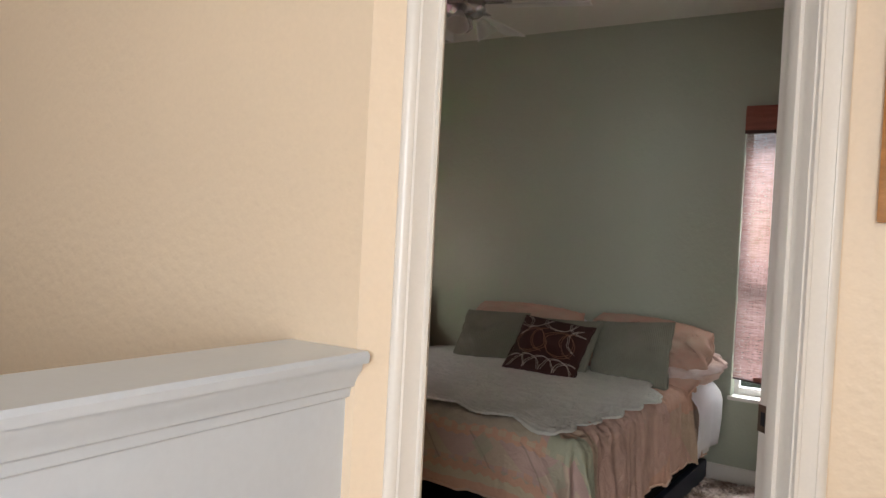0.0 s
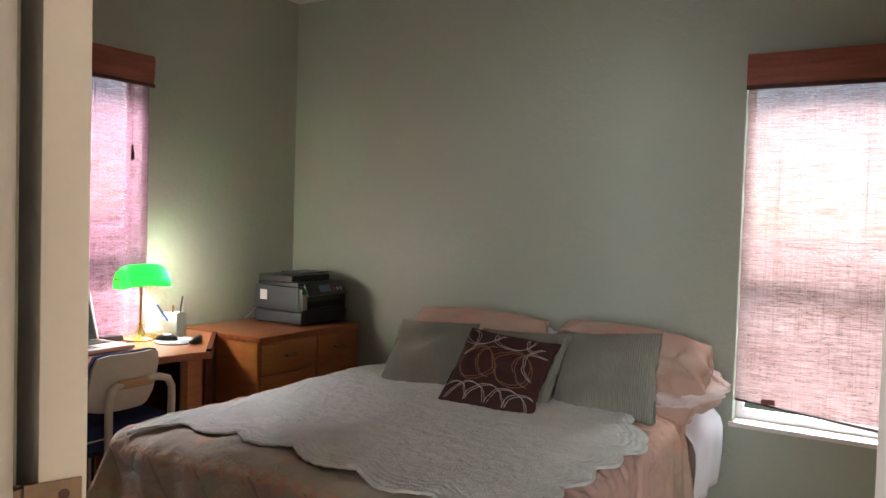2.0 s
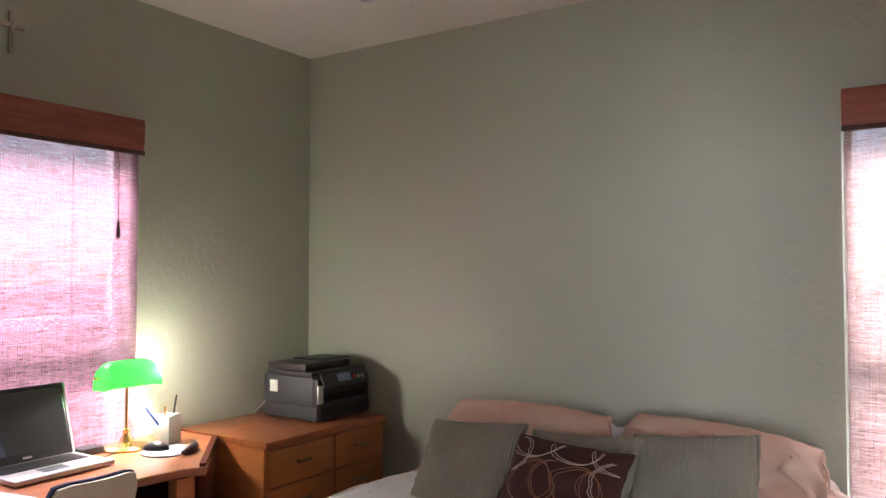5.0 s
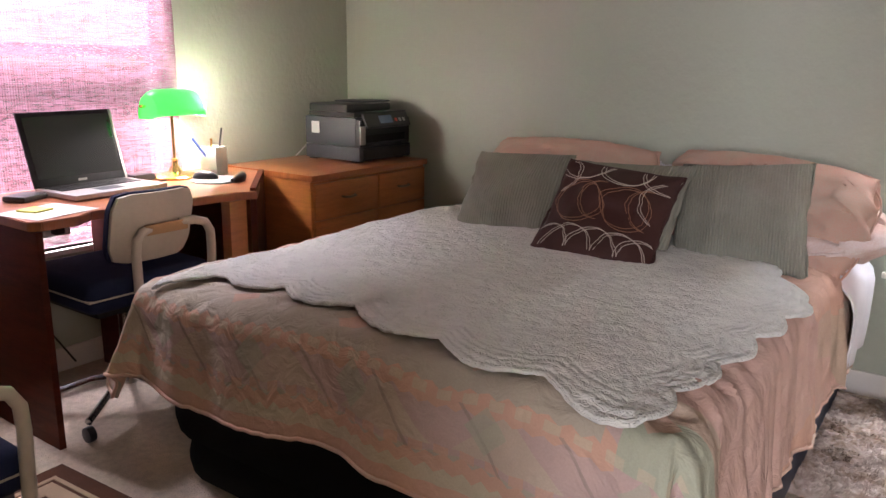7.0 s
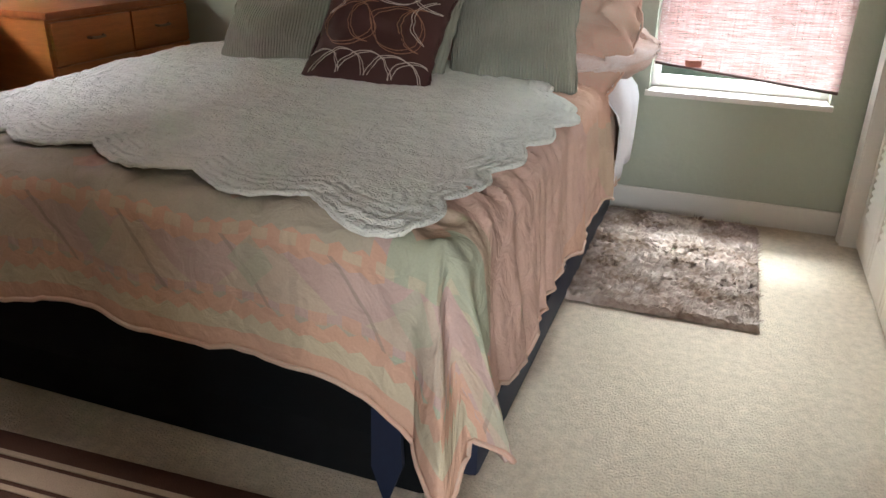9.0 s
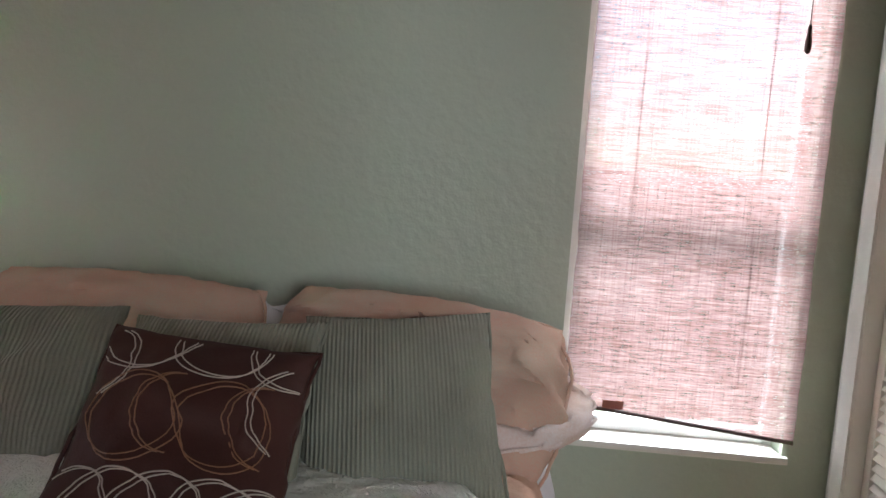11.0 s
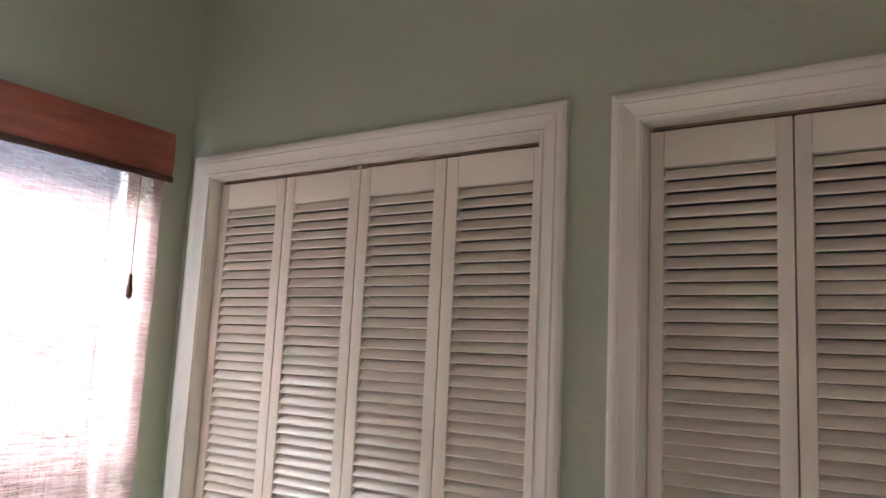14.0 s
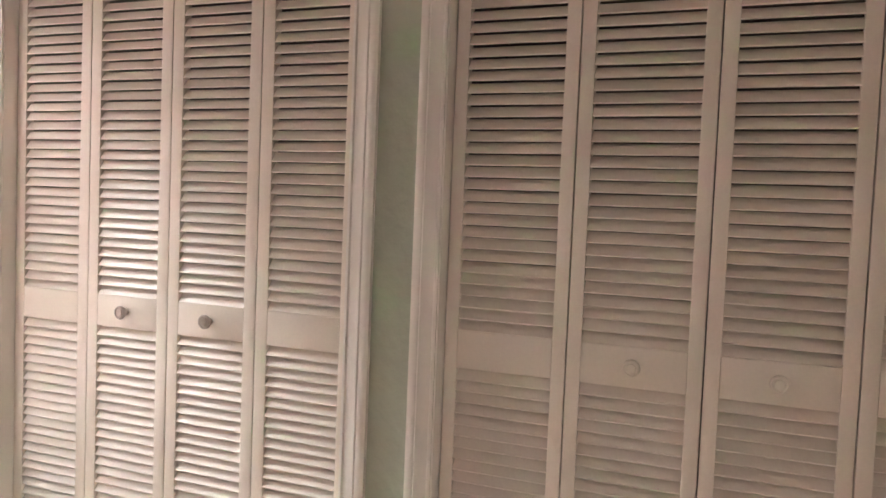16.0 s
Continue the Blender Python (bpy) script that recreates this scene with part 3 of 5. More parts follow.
def window_unit(name, m, w, label):
    """A single-hung window in its opening: u across from 0 to w, n outward, z up."""
    win = tagged(new(name), label, "window", "", "structure")
    z0, z1, zm = W2[2], W2[3], 1.27
    def put(nm, bm, ma, lb_=""):
        bmesh.ops.transform(bm, matrix=m, verts=bm.verts)
        return part(nm, bm, ma, win, lb_)
    put("window_frame", boxes((0, 0.03, 0.085, 0.13, z0, z1), (w - 0.03, w, 0.085, 0.13, z0, z1), (0.03, w - 0.03, 0.085, 0.13, z1 - 0.035, z1),
                              (0.03, w - 0.03, 0.085, 0.13, z0 + 0.02, z0 + 0.06), bevel=0.003), FRAMEWHITE)
    put("meeting_rail", boxes((0.03, w - 0.03, 0.088, 0.125, zm - 0.03, zm + 0.02), bevel=0.003), FRAMEWHITE)
    put("window_sill", boxes((-0.012, w + 0.012, -0.022, 0.0, z0 - 0.004, z0 + 0.018), (0.001, w - 0.001, 0.0, 0.135, z0, z0 + 0.018), bevel=0.004), WHITE, "white marble window sill")
    for a, b in ((z0 + 0.06, zm - 0.03), (zm + 0.02, z1 - 0.035)):
        p = put("pane", boxes((0.03, w - 0.03, 0.103, 0.106, a, b)), GLASS)
        p.visible_shadow = False
    put("insect_screen", boxes((0.03, w - 0.03, 0.132, 0.1325, z0 + 0.06, zm)), SCREENNET, "grey insect screen")
    return win


WM2 = Matrix.Translation((W2[0], YN, 0))
WM1 = Matrix(((0, -1, 0, XW), (1, 0, 0, W1[0]), (0, 0, 1, 0), (0, 0, 0, 1)))
window_unit("window_1", WM1, W1[1] - W1[0], "white single-hung window over the desk")
window_unit("window_2", WM2, W2[1] - W2[0], "white single-hung window beside the bed")


def roman_shade(label, m, w, low_l, low_r, cord_u, cloth):
    """A woven shade in front of its opening: u across from 0 to w, -n into the room."""
    sh = thing("window_shade", label, "window shade", m)
    top, vb = 2.155, 2.008
    bm = bmesh.new()
    nu, nz = 24, 60
    grid = []
    for i in range(nz + 1):
        row = []
        for j in range(nu + 1):
            u = w * j / nu
            low = low_l + (low_r - low_l) * j / nu
            z = low + (vb + 0.02 - low) * i / nz
            wob = 0.004 * noise.noise((u * 3, z * 3, 1.7)) + 0.002 * math.sin(z * 14)
            edge = 0.004 * noise.noise((z * 9, 5.0, j)) if j in (0, nu) else 0
            row.append(bm.verts.new((u + edge, -0.030 + wob, z)))
        grid.append(row)
    for i in range(nz):
        for j in range(nu):
            bm.faces.new((grid[i][j], grid[i][j + 1], grid[i + 1][j + 1], grid[i + 1][j]))
    part("cloth", bm, cloth, sh, "sun-lit pinkish woven grass cloth")
    vb_ = bmesh.new()
    pr = [(-0.002, top), (-0.050, top - 0.004), (-0.060, top - 0.03), (-0.058, vb + 0.03), (-0.050, vb), (-0.044, vb), (-0.050, vb + 0.03), (-0.052, top - 0.03), (-0.046, top - 0.010), (-0.002, top - 0.008)]
    ends = [[vb_.verts.new((u, y + 0.003 * math.sin(i + u * 9), z)) for i, (y, z) in enumerate(pr)] for u in (-0.006, w * 0.25, w * 0.5, w * 0.75, w + 0.010)]
    for e0, e1 in zip(ends, ends[1:]):
        for i in range(len(pr)):
            j = (i + 1) % len(pr)
            vb_.faces.new((e0[i], e0[j], e1[j], e1[i]))
    vb_.faces.new(ends[0])
    vb_.faces.new(ends[-1][::-1])
    part("valance", vb_, VALANCE, sh, "russet woven valance")
    part("valance_rod", boxes((-0.006, w + 0.010, -0.062, -0.052, vb - 0.016, vb + 0.004), bevel=0.003), DARKWOOD, sh)
    bb = bmesh.new()
    tube(bb, [(0.002, -0.032, low_l), (w - 0.002, -0.032, low_r)], 0.006, 8)
    part("bottom_rod", bb, DARKWOOD, sh)
    part("tag", boxes((w * 0.17, w * 0.26, -0.036, -0.034, low_l + 0.004 - 0.012, low_l + 0.016)), VALANCE, sh)
    cb = bmesh.new()
    tube(cb, [(cord_u, -0.045, vb - 0.01), (cord_u, -0.046, 1.70)], 0.0016, 6)
    part("cord", cb, DARKWOOD, sh)
    tb = bmesh.new()
    lathe(tb, [(0.002, 1.70), (0.006, 1.692), (0.0055, 1.675), (0.009, 1.655), (0.009, 1.63), (0.003, 1.622)], 12, Matrix.Translation((cord_u, -0.046, 0)))
    part("tassel", tb, DARKWOOD, sh)
    for f in (0.22, 0.74):
        cb = bmesh.new()
        tube(cb, [(w * f, -0.0265, vb), (w * f, -0.0265, low_l + (low_r - low_l) * f)], 0.0012, 5)
        part("lift_cord", cb, VALANCE, sh)
    return sh


roman_shade("pinkish woven roman shade hanging slightly askew beside the bed", WM2 @ Matrix.Translation((0.014, -0.004, 0)), 0.652, 0.61, 0.548, 0.56, SHADE)
roman_shade("wide pinkish woven roman shade behind the desk", WM1 @ Matrix.Translation((-0.012, -0.004, 0)), W1[1] - W1[0] + 0.025, 0.512, 0.512, 1.045, ROSELIT)

# ---- closet doors ----
DF = 0.0286
RAILS = ((0.015, 0.15), (0.862, 0.952), (1.933, 2.015))


def closet_door_meshes(w, st):
    """The meshes that all the panels of one closet share."""
    stile = mesh_of("stile", boxes((0.168, 0.168 + DF, -st, 0, 0.015, 2.015), bevel=0.0025), LOUVER, True)
    rails = [mesh_of("rail", boxes((0.1685, 0.168 + DF - 0.0005, -w + st, -st, a, b), bevel=0.002), LOUVER, True) for a, b in RAILS]
    slat, hw = bmesh.new(), (w - 2 * st) / 2
    pts = [(0.1692, -0.0118), (0.1710, -0.0146), (0.1740, -0.0141), (0.1895, 0.0092), (0.1882, 0.0118), (0.1855, 0.0112)]
    e0, e1 = ([slat.verts.new((x, q, z)) for x, z in pts] for q in (-hw, hw))
    for i in range(6):
        slat.faces.new((e0[i], e0[(i + 1) % 6], e1[(i + 1) % 6], e1[i]))
    slat.faces.new(e0)
    slat.faces.new(e1[::-1])
    return stile, rails, mesh_of("slat", slat, LOUVER)


def closet_door(y_high, w, st, meshes, knob):
    d = thing("closet_door", "cream louvered bifold closet door panel, closed" + (", with a round knob" if knob else ""), "closet door", pose(0, y_high, 0), "louvered closet doors")
    stile, rails, slat = meshes

    def put(name, me, m=None):
        o = new(name, me)
        o.parent = d
        if m is not None:
            o.matrix_local = m
        return o
    put("stile", stile)
    put("stile", stile, pose(0, -w + st, 0))
    for me in rails:
        put("rail", me)
    for a, b in ((0.15, 0.862), (0.952, 1.933)):
        count = round((b - a) / 0.0277)
        for k in range(count):
            put("slat", slat, pose(0, -w / 2, a + (k + 0.5) * (b - a) / count, 0, random.uniform(-0.2, 0.2), 0))
    if knob:
        kb = bmesh.new()
        lathe(kb, [(0.009, 0), (0.008, 0.012), (0.017, 0.016), (0.0195, 0.021), (0.019, 0.026), (0.015, 0.028), (0.0135, 0.0265), (0.011, 0.0265), (0.0095, 0.0285), (0.006, 0.0285), (0.001, 0.030)],
              24, Matrix.Translation((0.168, -w / 2, 0.910)) @ Matrix.Rotation(-math.pi / 2, 4, "Y"))
        part("knob", kb, PEWTER if y_high > 3.7 else LOUVER, d)
    return d


for (a, b), st in zip(CLOSETS, (0.036, 0.032)):
    pitch = (b - a - 0.006) / 4
    shared = closet_door_meshes(pitch - 0.0028, st)
    for k in range(4):
        closet_door(b - 0.0045 - k * pitch, pitch - 0.0028, st, shared, k in (1, 2))

# ---- bed ----
BX0, BX1, BY0, BY1 = -2.30, -0.745, 3.045, 5.0


def bed_top(x, y):
    """Height of the comforter's top."""
    u = (x - (BX0 + BX1) / 2) / ((BX1 - BX0) / 2)
    z = 0.655 - 0.035 * max(0, u) ** 2 + 0.012 * min(0, u)
    z += 0.018 * noise.noise((x * 2.2, y * 2.2, 0.3)) - 0.02 * max(0, (y - 3.9)) / 1.1
    return z


bed = thing("air_bed", "raised black air bed with a blue vinyl base", "bed")
bb = boxes((BX0 + 0.05, BX1 - 0.03, BY0 + 0.035, BY1, 0.0, 0.165), bevel=0.07)
part("lower_chamber", bb, BLACKFLOCK, bed)
part("upper_chamber", boxes((BX0 + 0.02, BX1 - 0.03, BY0 + 0.015, BY1, 0.135, 0.46), bevel=0.075), BLACKFLOCK, bed)
part("mattress_top", boxes((BX0 + 0.03, BX1 - 0.03, BY0 + 0.02, BY1, 0.42, 0.595), bevel=0.06), BLACKFLOCK, bed)
part("base_skirt", boxes((BX1 - 0.06, BX1 - 0.005, BY0 + 0.15, BY1 - 0.02, 0.0, 0.13), bevel=0.02), BLUEVINYL, bed)
ft = bmesh.new()
flap = [(-0.93, BY0 + 0.006, 0.24), (-0.87, BY0 + 0.004, 0.25), (-0.86, BY0 - 0.004, 0.12), (-0.895, BY0 - 0.010, 0.015), (-0.93, BY0 + 0.0, 0.10)]
f0 = [ft.verts.new(p) for p in flap]
f1 = [ft.verts.new((p[0], p[1] + 0.012, p[2])) for p in flap]
ft.faces.new(f0)
ft.faces.new(f1[::-1])
for i in range(5):
    ft.faces.new((f0[i], f0[(i + 1) % 5], f1[(i + 1) % 5], f1[i]))
part("corner_flap", ft, BLUEVINYL, bed, "dark blue vinyl flap")


def drape(over_x, over_y):
    """Where a point of the cloth goes that lies over_x past the side and over_y past the foot: outward and down."""
    d = math.hypot(over_x, over_y)
    if d == 0:
        return 0, 0, 0
    r = 0.07
    arc = r * math.pi / 2
    if d < arc:
        a = d / r
        out, down = r * math.sin(a), r * (1 - math.cos(a))
    else:
        flare = 0.08 + 0.78 * over_x * over_y / d ** 2
        out, down = r + flare * (d - arc), r + (d - arc)
    return out * over_x / d, out * over_y / d, down


def smooth(t):
    t = min(1.0, max(0.0, t))
    return t * t * (3 - 2 * t)


def comforter():
    th = thing("comforter", "faded peach and taupe southwestern print comforter on the bed", "comforter")
    bm = bmesh.new()
    uvl = bm.loops.layers.uv.new("UVMap")
    NX, NY = 170, 190
    ex0, ex1, ey = 0.27, 0.40, 0.315
    x_in0, x_in1, y_in0 = BX0 + 0.055, BX1 - 0.055, BY0 - 0.005
    rows_, co = [], {}
    for j in range(NY + 1):
        row = []
        ty = y_in0 - ey + (BY1 - 0.30 - y_in0 + ey) * j / NY
        for i in range(NX + 1):
            sx = x_in0 - ex0 + (x_in1 - x_in0 + ex0 + ex1) * i / NX
            ox = max(0, sx - x_in1) if sx > x_in1 else min(0, sx - x_in0)
            oy = min(0, ty - y_in0)
            side = abs(ox) / ex1
            # uneven hem
            ox *= 1 + 0.14 * noise.noise((ty * 2.1, 3.0 if ox > 0 else 9.0, 0))
            oy *= 1 + 0.12 * noise.noise((sx * 1.9, 7.0, 0)) + 0.24 * smooth((sx + 1.02) / 0.22)
            if ox > 0 and oy < 0:
                # the corner hangs as a rounded lobe whose tip lies towards the foot
                ang = math.atan2(-oy, ox)
                most = min(ex1 / math.cos(ang), 1.24 * ey / math.sin(ang))
                lobe = ex1 + (1.24 * ey - ex1) * ang / (math.pi / 2) + 0.05 * math.exp(-((ang - radians(68)) / radians(18)) ** 2) - 0.035 * math.exp(-((ang - radians(38)) / radians(14)) ** 2)
                ox, oy = ox * lobe / most, oy * lobe / most
            elif ox < 0 and oy < 0:
                ang = math.atan2(-oy, -ox)
                most = min(ex0 / math.cos(ang), ey / math.sin(ang))
                lobe = 0.32 + 0.06 * math.exp(-((ang - radians(35)) / radians(20)) ** 2)
                ox, oy = ox * lobe / most, oy * lobe / most
            bx, by = min(max(sx, x_in0), x_in1), max(ty, y_in0)
            dx, dy, dn = drape(abs(ox), abs(oy))
            corner = min(1, abs(ox) / 0.12) * min(1, abs(oy) / 0.12)
            fold = (0.030 * noise.noise((by * 8, sx * 1.5, 0)) + 0.022 * noise.noise((by * 19, sx * 2, 4)) + 0.010 * noise.noise((by * 40, sx * 4, 6))) * min(1, side * 1.6) if oy == 0 else 0
            fold_f = 0.010 * math.sin(bx * 17 + 3 * noise.noise((bx * 3, 0, 4))) * min(1, abs(oy) / 0.2)
            fold_c = 0.030 * math.sin(math.atan2(abs(oy), abs(ox) + 1e-6) * 6) * corner
            x = bx + math.copysign(dx + (fold + fold_c if ox else 0), ox) if ox else bx
            y = by - dy - (fold_f + fold_c if oy else 0)
            z = bed_top(bx, by) - dn
            z += 0.010 * noise.noise((sx * 9, ty * 9, 0)) + 0.005 * noise.noise((sx * 24, ty * 24, 3))
            if sx > x_in1 - 0.3 and ty > y_in0:
                k = min(1, (sx - x_in1 + 0.3) / 0.3)
                z += k * (0.022 * noise.noise((ty * 15 + sx * 9, sx * 5, 1)) + 0.014 * noise.noise((ty * 34 + sx * 16, sx * 9, 2)))
            # puckers along the foot's edge
            if ty < y_in0 + 0.16:
                z += 0.006 * noise.noise((sx * 30, ty * 4, 5)) * (1 - smooth((ty - y_in0) / 0.16))
            v = bm.verts.new((x, y, max(z, 0.035)))
            co[v] = (sx - (BX0 + BX1) / 2, ty - (y_in0 - ey))
            row.append(v)
        rows_.append(row)
    for j in range(NY):
        for i in range(NX):
            f = bm.faces.new((rows_[j][i], rows_[j][i + 1], rows_[j + 1][i + 1], rows_[j + 1][i]))
            for lp in f.loops:
                lp[uvl].uv = co[lp.vert]
    edge = [rows_[j][0].co.copy() for j in range(NY, 0, -2)] + [rows_[0][i].co.copy() for i in range(0, NX + 1, 2)] + [rows_[j][NX].co.copy() for j in range(2, NY + 1, 2)]
    ob = part("cover", bm, COMF, th)
    hb = bmesh.new()
    tube(hb, [p - Vector((0, 0, 0.002)) for p in edge], 0.0055, 8)
    part("hem", hb, PEACH, th, "rolled peach hem")
    so = ob.modifiers.new("thickness", "SOLIDIFY")
    so.thickness, so.offset = 0.016, -1
    # white sheet that hangs out at the head
    sb = bmesh.new()
    g = []
    for j in range(30):
        y = 4.46 + 0.52 * j / 29
        row = []
        for i in range(10):
            z = 0.60 - 0.36 * i / 9
            row.append(sb.verts.new((BX1 + 0.046 + 0.006 * math.sin(y * 31) * (i / 9) + 0.012 * math.sin(math.pi * i / 9) + 0.008 * noise.noise((y * 7, z * 4, 2)) - 0.09 * (1 - min(1, i / 3)) ** 2, y, z)))
        g.append(row)
    for j in range(29):
        for i in range(9):
            sb.faces.new((g[j][i], g[j + 1][i], g[j + 1][i + 1], g[j][i + 1]))
    sheet = part("bed_sheet", sb, WHITECL, None)
    tagged(sheet, "white cotton sheet hanging from the bed's side", "bed sheet")
    so = sheet.modifiers.new("thickness", "SOLIDIFY")
    so.thickness = 0.004
    return th


comforter()


def coverlet():
    bm = bmesh.new()
    uvl = bm.loops.layers.uv.new("UVMap")
    NX, NY = 200, 170
    x0, x1, y0, y1 = -2.20, -0.840, 3.055, 4.45
    co, g = {}, []
    for j in range(NY + 1):
        row = []
        b = j / NY
        for i in range(NX + 1):
            a = i / NX
            yy = y0 + (y1 - y0) * b
            xr = -0.838 + 0.12 * (yy - 3.22) + 0.036 * abs(math.sin(math.pi * (yy - 3.22) / 0.19)) - 0.7 * max(0, yy - 3.97)
            x = x0 + a * (xr - x0)
            yf = 3.042 + 0.105 * (-0.83 - x) - 0.060 * abs(math.sin(math.pi * (x + 0.785) / 0.265)) - 0.14 * smooth((-2.05 - x) / 0.15)
            y = yf + b * (y1 - yf)
            z = bed_top(min(max(x, BX0 + 0.05), BX1), y) + 0.011 - drape(0, max(0, BY0 - 0.005 - y))[2]
            z += 0.005 * noise.noise((x * 5, y * 5, 5)) + 0.003 * noise.noise((x * 22, y * 22, 6)) + 0.004 * noise.noise((x * 45, y * 45, 8))
            if x < BX0 + 0.10:
                z -= 0.5 * (BX0 + 0.10 - x) ** 1.4
            z += 0.014 * max(0, math.sin((x + y) * 7)) * max(0, (y - 3.6)) * max(0, -1.2 - x)
            v = bm.verts.new((x, y, z))
            co[v] = (min((1 - a) * 1.45, a * 1.45), b * 1.35)
            row.append(v)
        g.append(row)
    for j in range(NY):
        for i in range(NX):
            f = bm.faces.new((g[j][i], g[j][i + 1], g[j + 1][i + 1], g[j + 1][i]))
            for lp in f.loops:
                lp[uvl].uv = co[lp.vert]
    edge = [g[0][i].co.copy() for i in range(NX + 1)] + [g[j][NX].co.copy() for j in range(2, NY + 1, 2)]
    th = thing("coverlet", "pale sage quilted coverlet with scalloped edges on the bed", "coverlet")
    ob = part("cover", bm, QUILT, th)
    eb = bmesh.new()
    tube(eb, [p + Vector((0, 0, 0.002)) for p in edge], 0.0045, 8)
    part("binding", eb, QUILT, th, "bound scalloped edge")
    so = ob.modifiers.new("thickness", "SOLIDIFY")
    so.thickness, so.offset = 0.006, 1


# stitched rows that follow the coverlet's edge
qn, ql = QUILT.node_tree.nodes, QUILT.node_tree.links
uvn, sp = qn.new("ShaderNodeUVMap"), qn.new("ShaderNodeSeparateXYZ")
uvn.uv_map = "UVMap"
ql.new(uvn.outputs[0], sp.inputs[0])
mn, sn, lt, mu = (qn.new("ShaderNodeMath") for _ in range(4))
mn.operation, sn.operation, lt.operation, mu.operation = "MINIMUM", "SINE", "LESS_THAN", "MULTIPLY"
ql.new(sp.outputs[0], mn.inputs[0])
ql.new(sp.outputs[1], mn.inputs[1])
sc_ = qn.new("ShaderNodeMath")
sc_.operation, sc_.inputs[1].default_value = "MULTIPLY", 2 * math.pi / 0.024
ql.new(mn.outputs[0], sc_.inputs[0])
ql.new(sc_.outputs[0], sn.inputs[0])
ql.new(mn.outputs[0], lt.inputs[0])
lt.inputs[1].default_value = 0.10
ql.new(sn.outputs[0], mu.inputs[0])
ql.new(lt.outputs[0], mu.inputs[1])
add_bump(QUILT, mu, 0, 0.45, 0.004)
vq = qn.new("ShaderNodeTexVoronoi")
vq.inputs["Scale"].default_value = 24
ql.new([x for x in qn if x.type == "TEX_COORD"][0].outputs["Object"], vq.inputs["Vector"])
add_bump(QUILT, vq, "Distance", 0.8, 0.008)
worm = qn.new("ShaderNodeTexNoise")
worm.inputs["Scale"].default_value, worm.inputs["Detail"].default_value, worm.inputs["Distortion"].default_value = 52, 1, 2.5
ql.new([x for x in qn if x.type == "TEX_COORD"][0].outputs["Object"], worm.inputs["Vector"])
add_bump(QUILT, worm, 0, 0.9, 0.008)
coverlet()


def cushion_point(u, v, w, h, t, face, seed, soft=0.0):
    """A point of a cushion's surface, u and v from -1 to 1."""
    pinch = 0.07 * (1 - 2 * soft)
    x = w / 2 * u * (1 - pinch * (1 - v * v)) * math.sqrt(1 - soft * v * v * 0.55)
    z = h / 2 * v * (1 - pinch * (1 - u * u)) * math.sqrt(1 - soft * u * u * 0.55)
    e = max(0.0, (1 - u * u) * (1 - v * v)) ** (0.42 + 0.05 * soft)
    y = face * t / 2 * e
    k = 0.018 * noise.noise((u * 1.7 + seed, v * 1.7, face)) + (0.009 + 0.012 * soft) * noise.noise((u * 4 + seed, v * 4, face)) + 0.004 * noise.noise((u * 11 + seed, v * 11, face))
    # slack cloth falls into ridged creases
    k += soft * (0.13 * (0.35 - abs(noise.noise((u * 2.3 + seed * 3, v * 2.0 + u, face + 5)))) + 0.07 * (0.3 - abs(noise.noise((u * 5 + v * 2 + seed, v * 4, face + 8)))))
    return Vector((x + k * 0.6, y + k * e * 1.2, z + k * 0.5))


def cushion(name, label, m, w, h, t, material, seed, category="pillow", group="", n=36, soft=0.0):
    th = thing(name, label, category, m, group)
    bm = bmesh.new()
    g = {}
    for face in (-1, 1):
        for i in range(n + 1):
            for j in range(n + 1):
                u, v = math.sin(math.pi / 2 * (2 * i / n - 1)), math.sin(math.pi / 2 * (2 * j / n - 1))
                rim = i in (0, n) or j in (0, n)
                key = (i, j, 0 if rim else face)
                if key not in g:
                    g[key] = bm.verts.new(cushion_point(u, v, w, h, t, face, seed, soft))
        for i in range(n):
            for j in range(n):
                q = [g.get((a, b, face)) or g[(a, b, 0)] for a, b in ((i, j), (i + 1, j), (i + 1, j + 1), (i, j + 1))]
                bm.faces.new(q if face < 0 else q[::-1])
    part("cover", bm, material, th)
    rim = []
    for s in range(4):
        for k in range(16):
            q = -1 + 2 * k / 16
            rim.append(((q, -1), (1, q), (-q, 1), (-1, -q))[s])
    pb = bmesh.new()
    tube(pb, [cushion_point(u, v, w, h, t, 0.0, seed, soft) for u, v in rim], 0.004, 6, True)
    part("piping", pb, material, th)
    return th


def sit(x, y, z, lean, turn=0.0, roll=0.0):
    """A cushion that stands on its lower edge at (x, y, z) and leans back by so many degrees."""
    return Matrix.Translation((x, y, z)) @ Matrix.Rotation(radians(turn), 4, "Z") @ Matrix.Rotation(radians(-lean), 4, "X") @ Matrix.Rotation(radians(roll), 4, "Y")


def on(m, h):
    return m @ Matrix.Translation((0, 0, h / 2))


SHAM = "peach print sham leaning against the wall"
cushion("bed_pillow", SHAM, on(sit(-1.79, 4.44, 0.60, 41, 2, 1), 0.42), 0.74, 0.44, 0.25, PEACH, 1.0, group="shams at the headboard", n=52, soft=0.3)
cushion("bed_pillow", SHAM, on(sit(-1.09, 4.475, 0.575, 41, -6, 4), 0.43), 0.76, 0.47, 0.22, PEACH, 4.0, group="shams at the headboard", n=52, soft=0.35)
cushion("bed_pillow", "white pillow with a peach pattern, lying behind the sham", on(sit(-0.95, 4.46, 0.665, 76, -3, 0), 0.36), 0.60, 0.42, 0.17, PEACHWHITE, 7.0, soft=0.7)
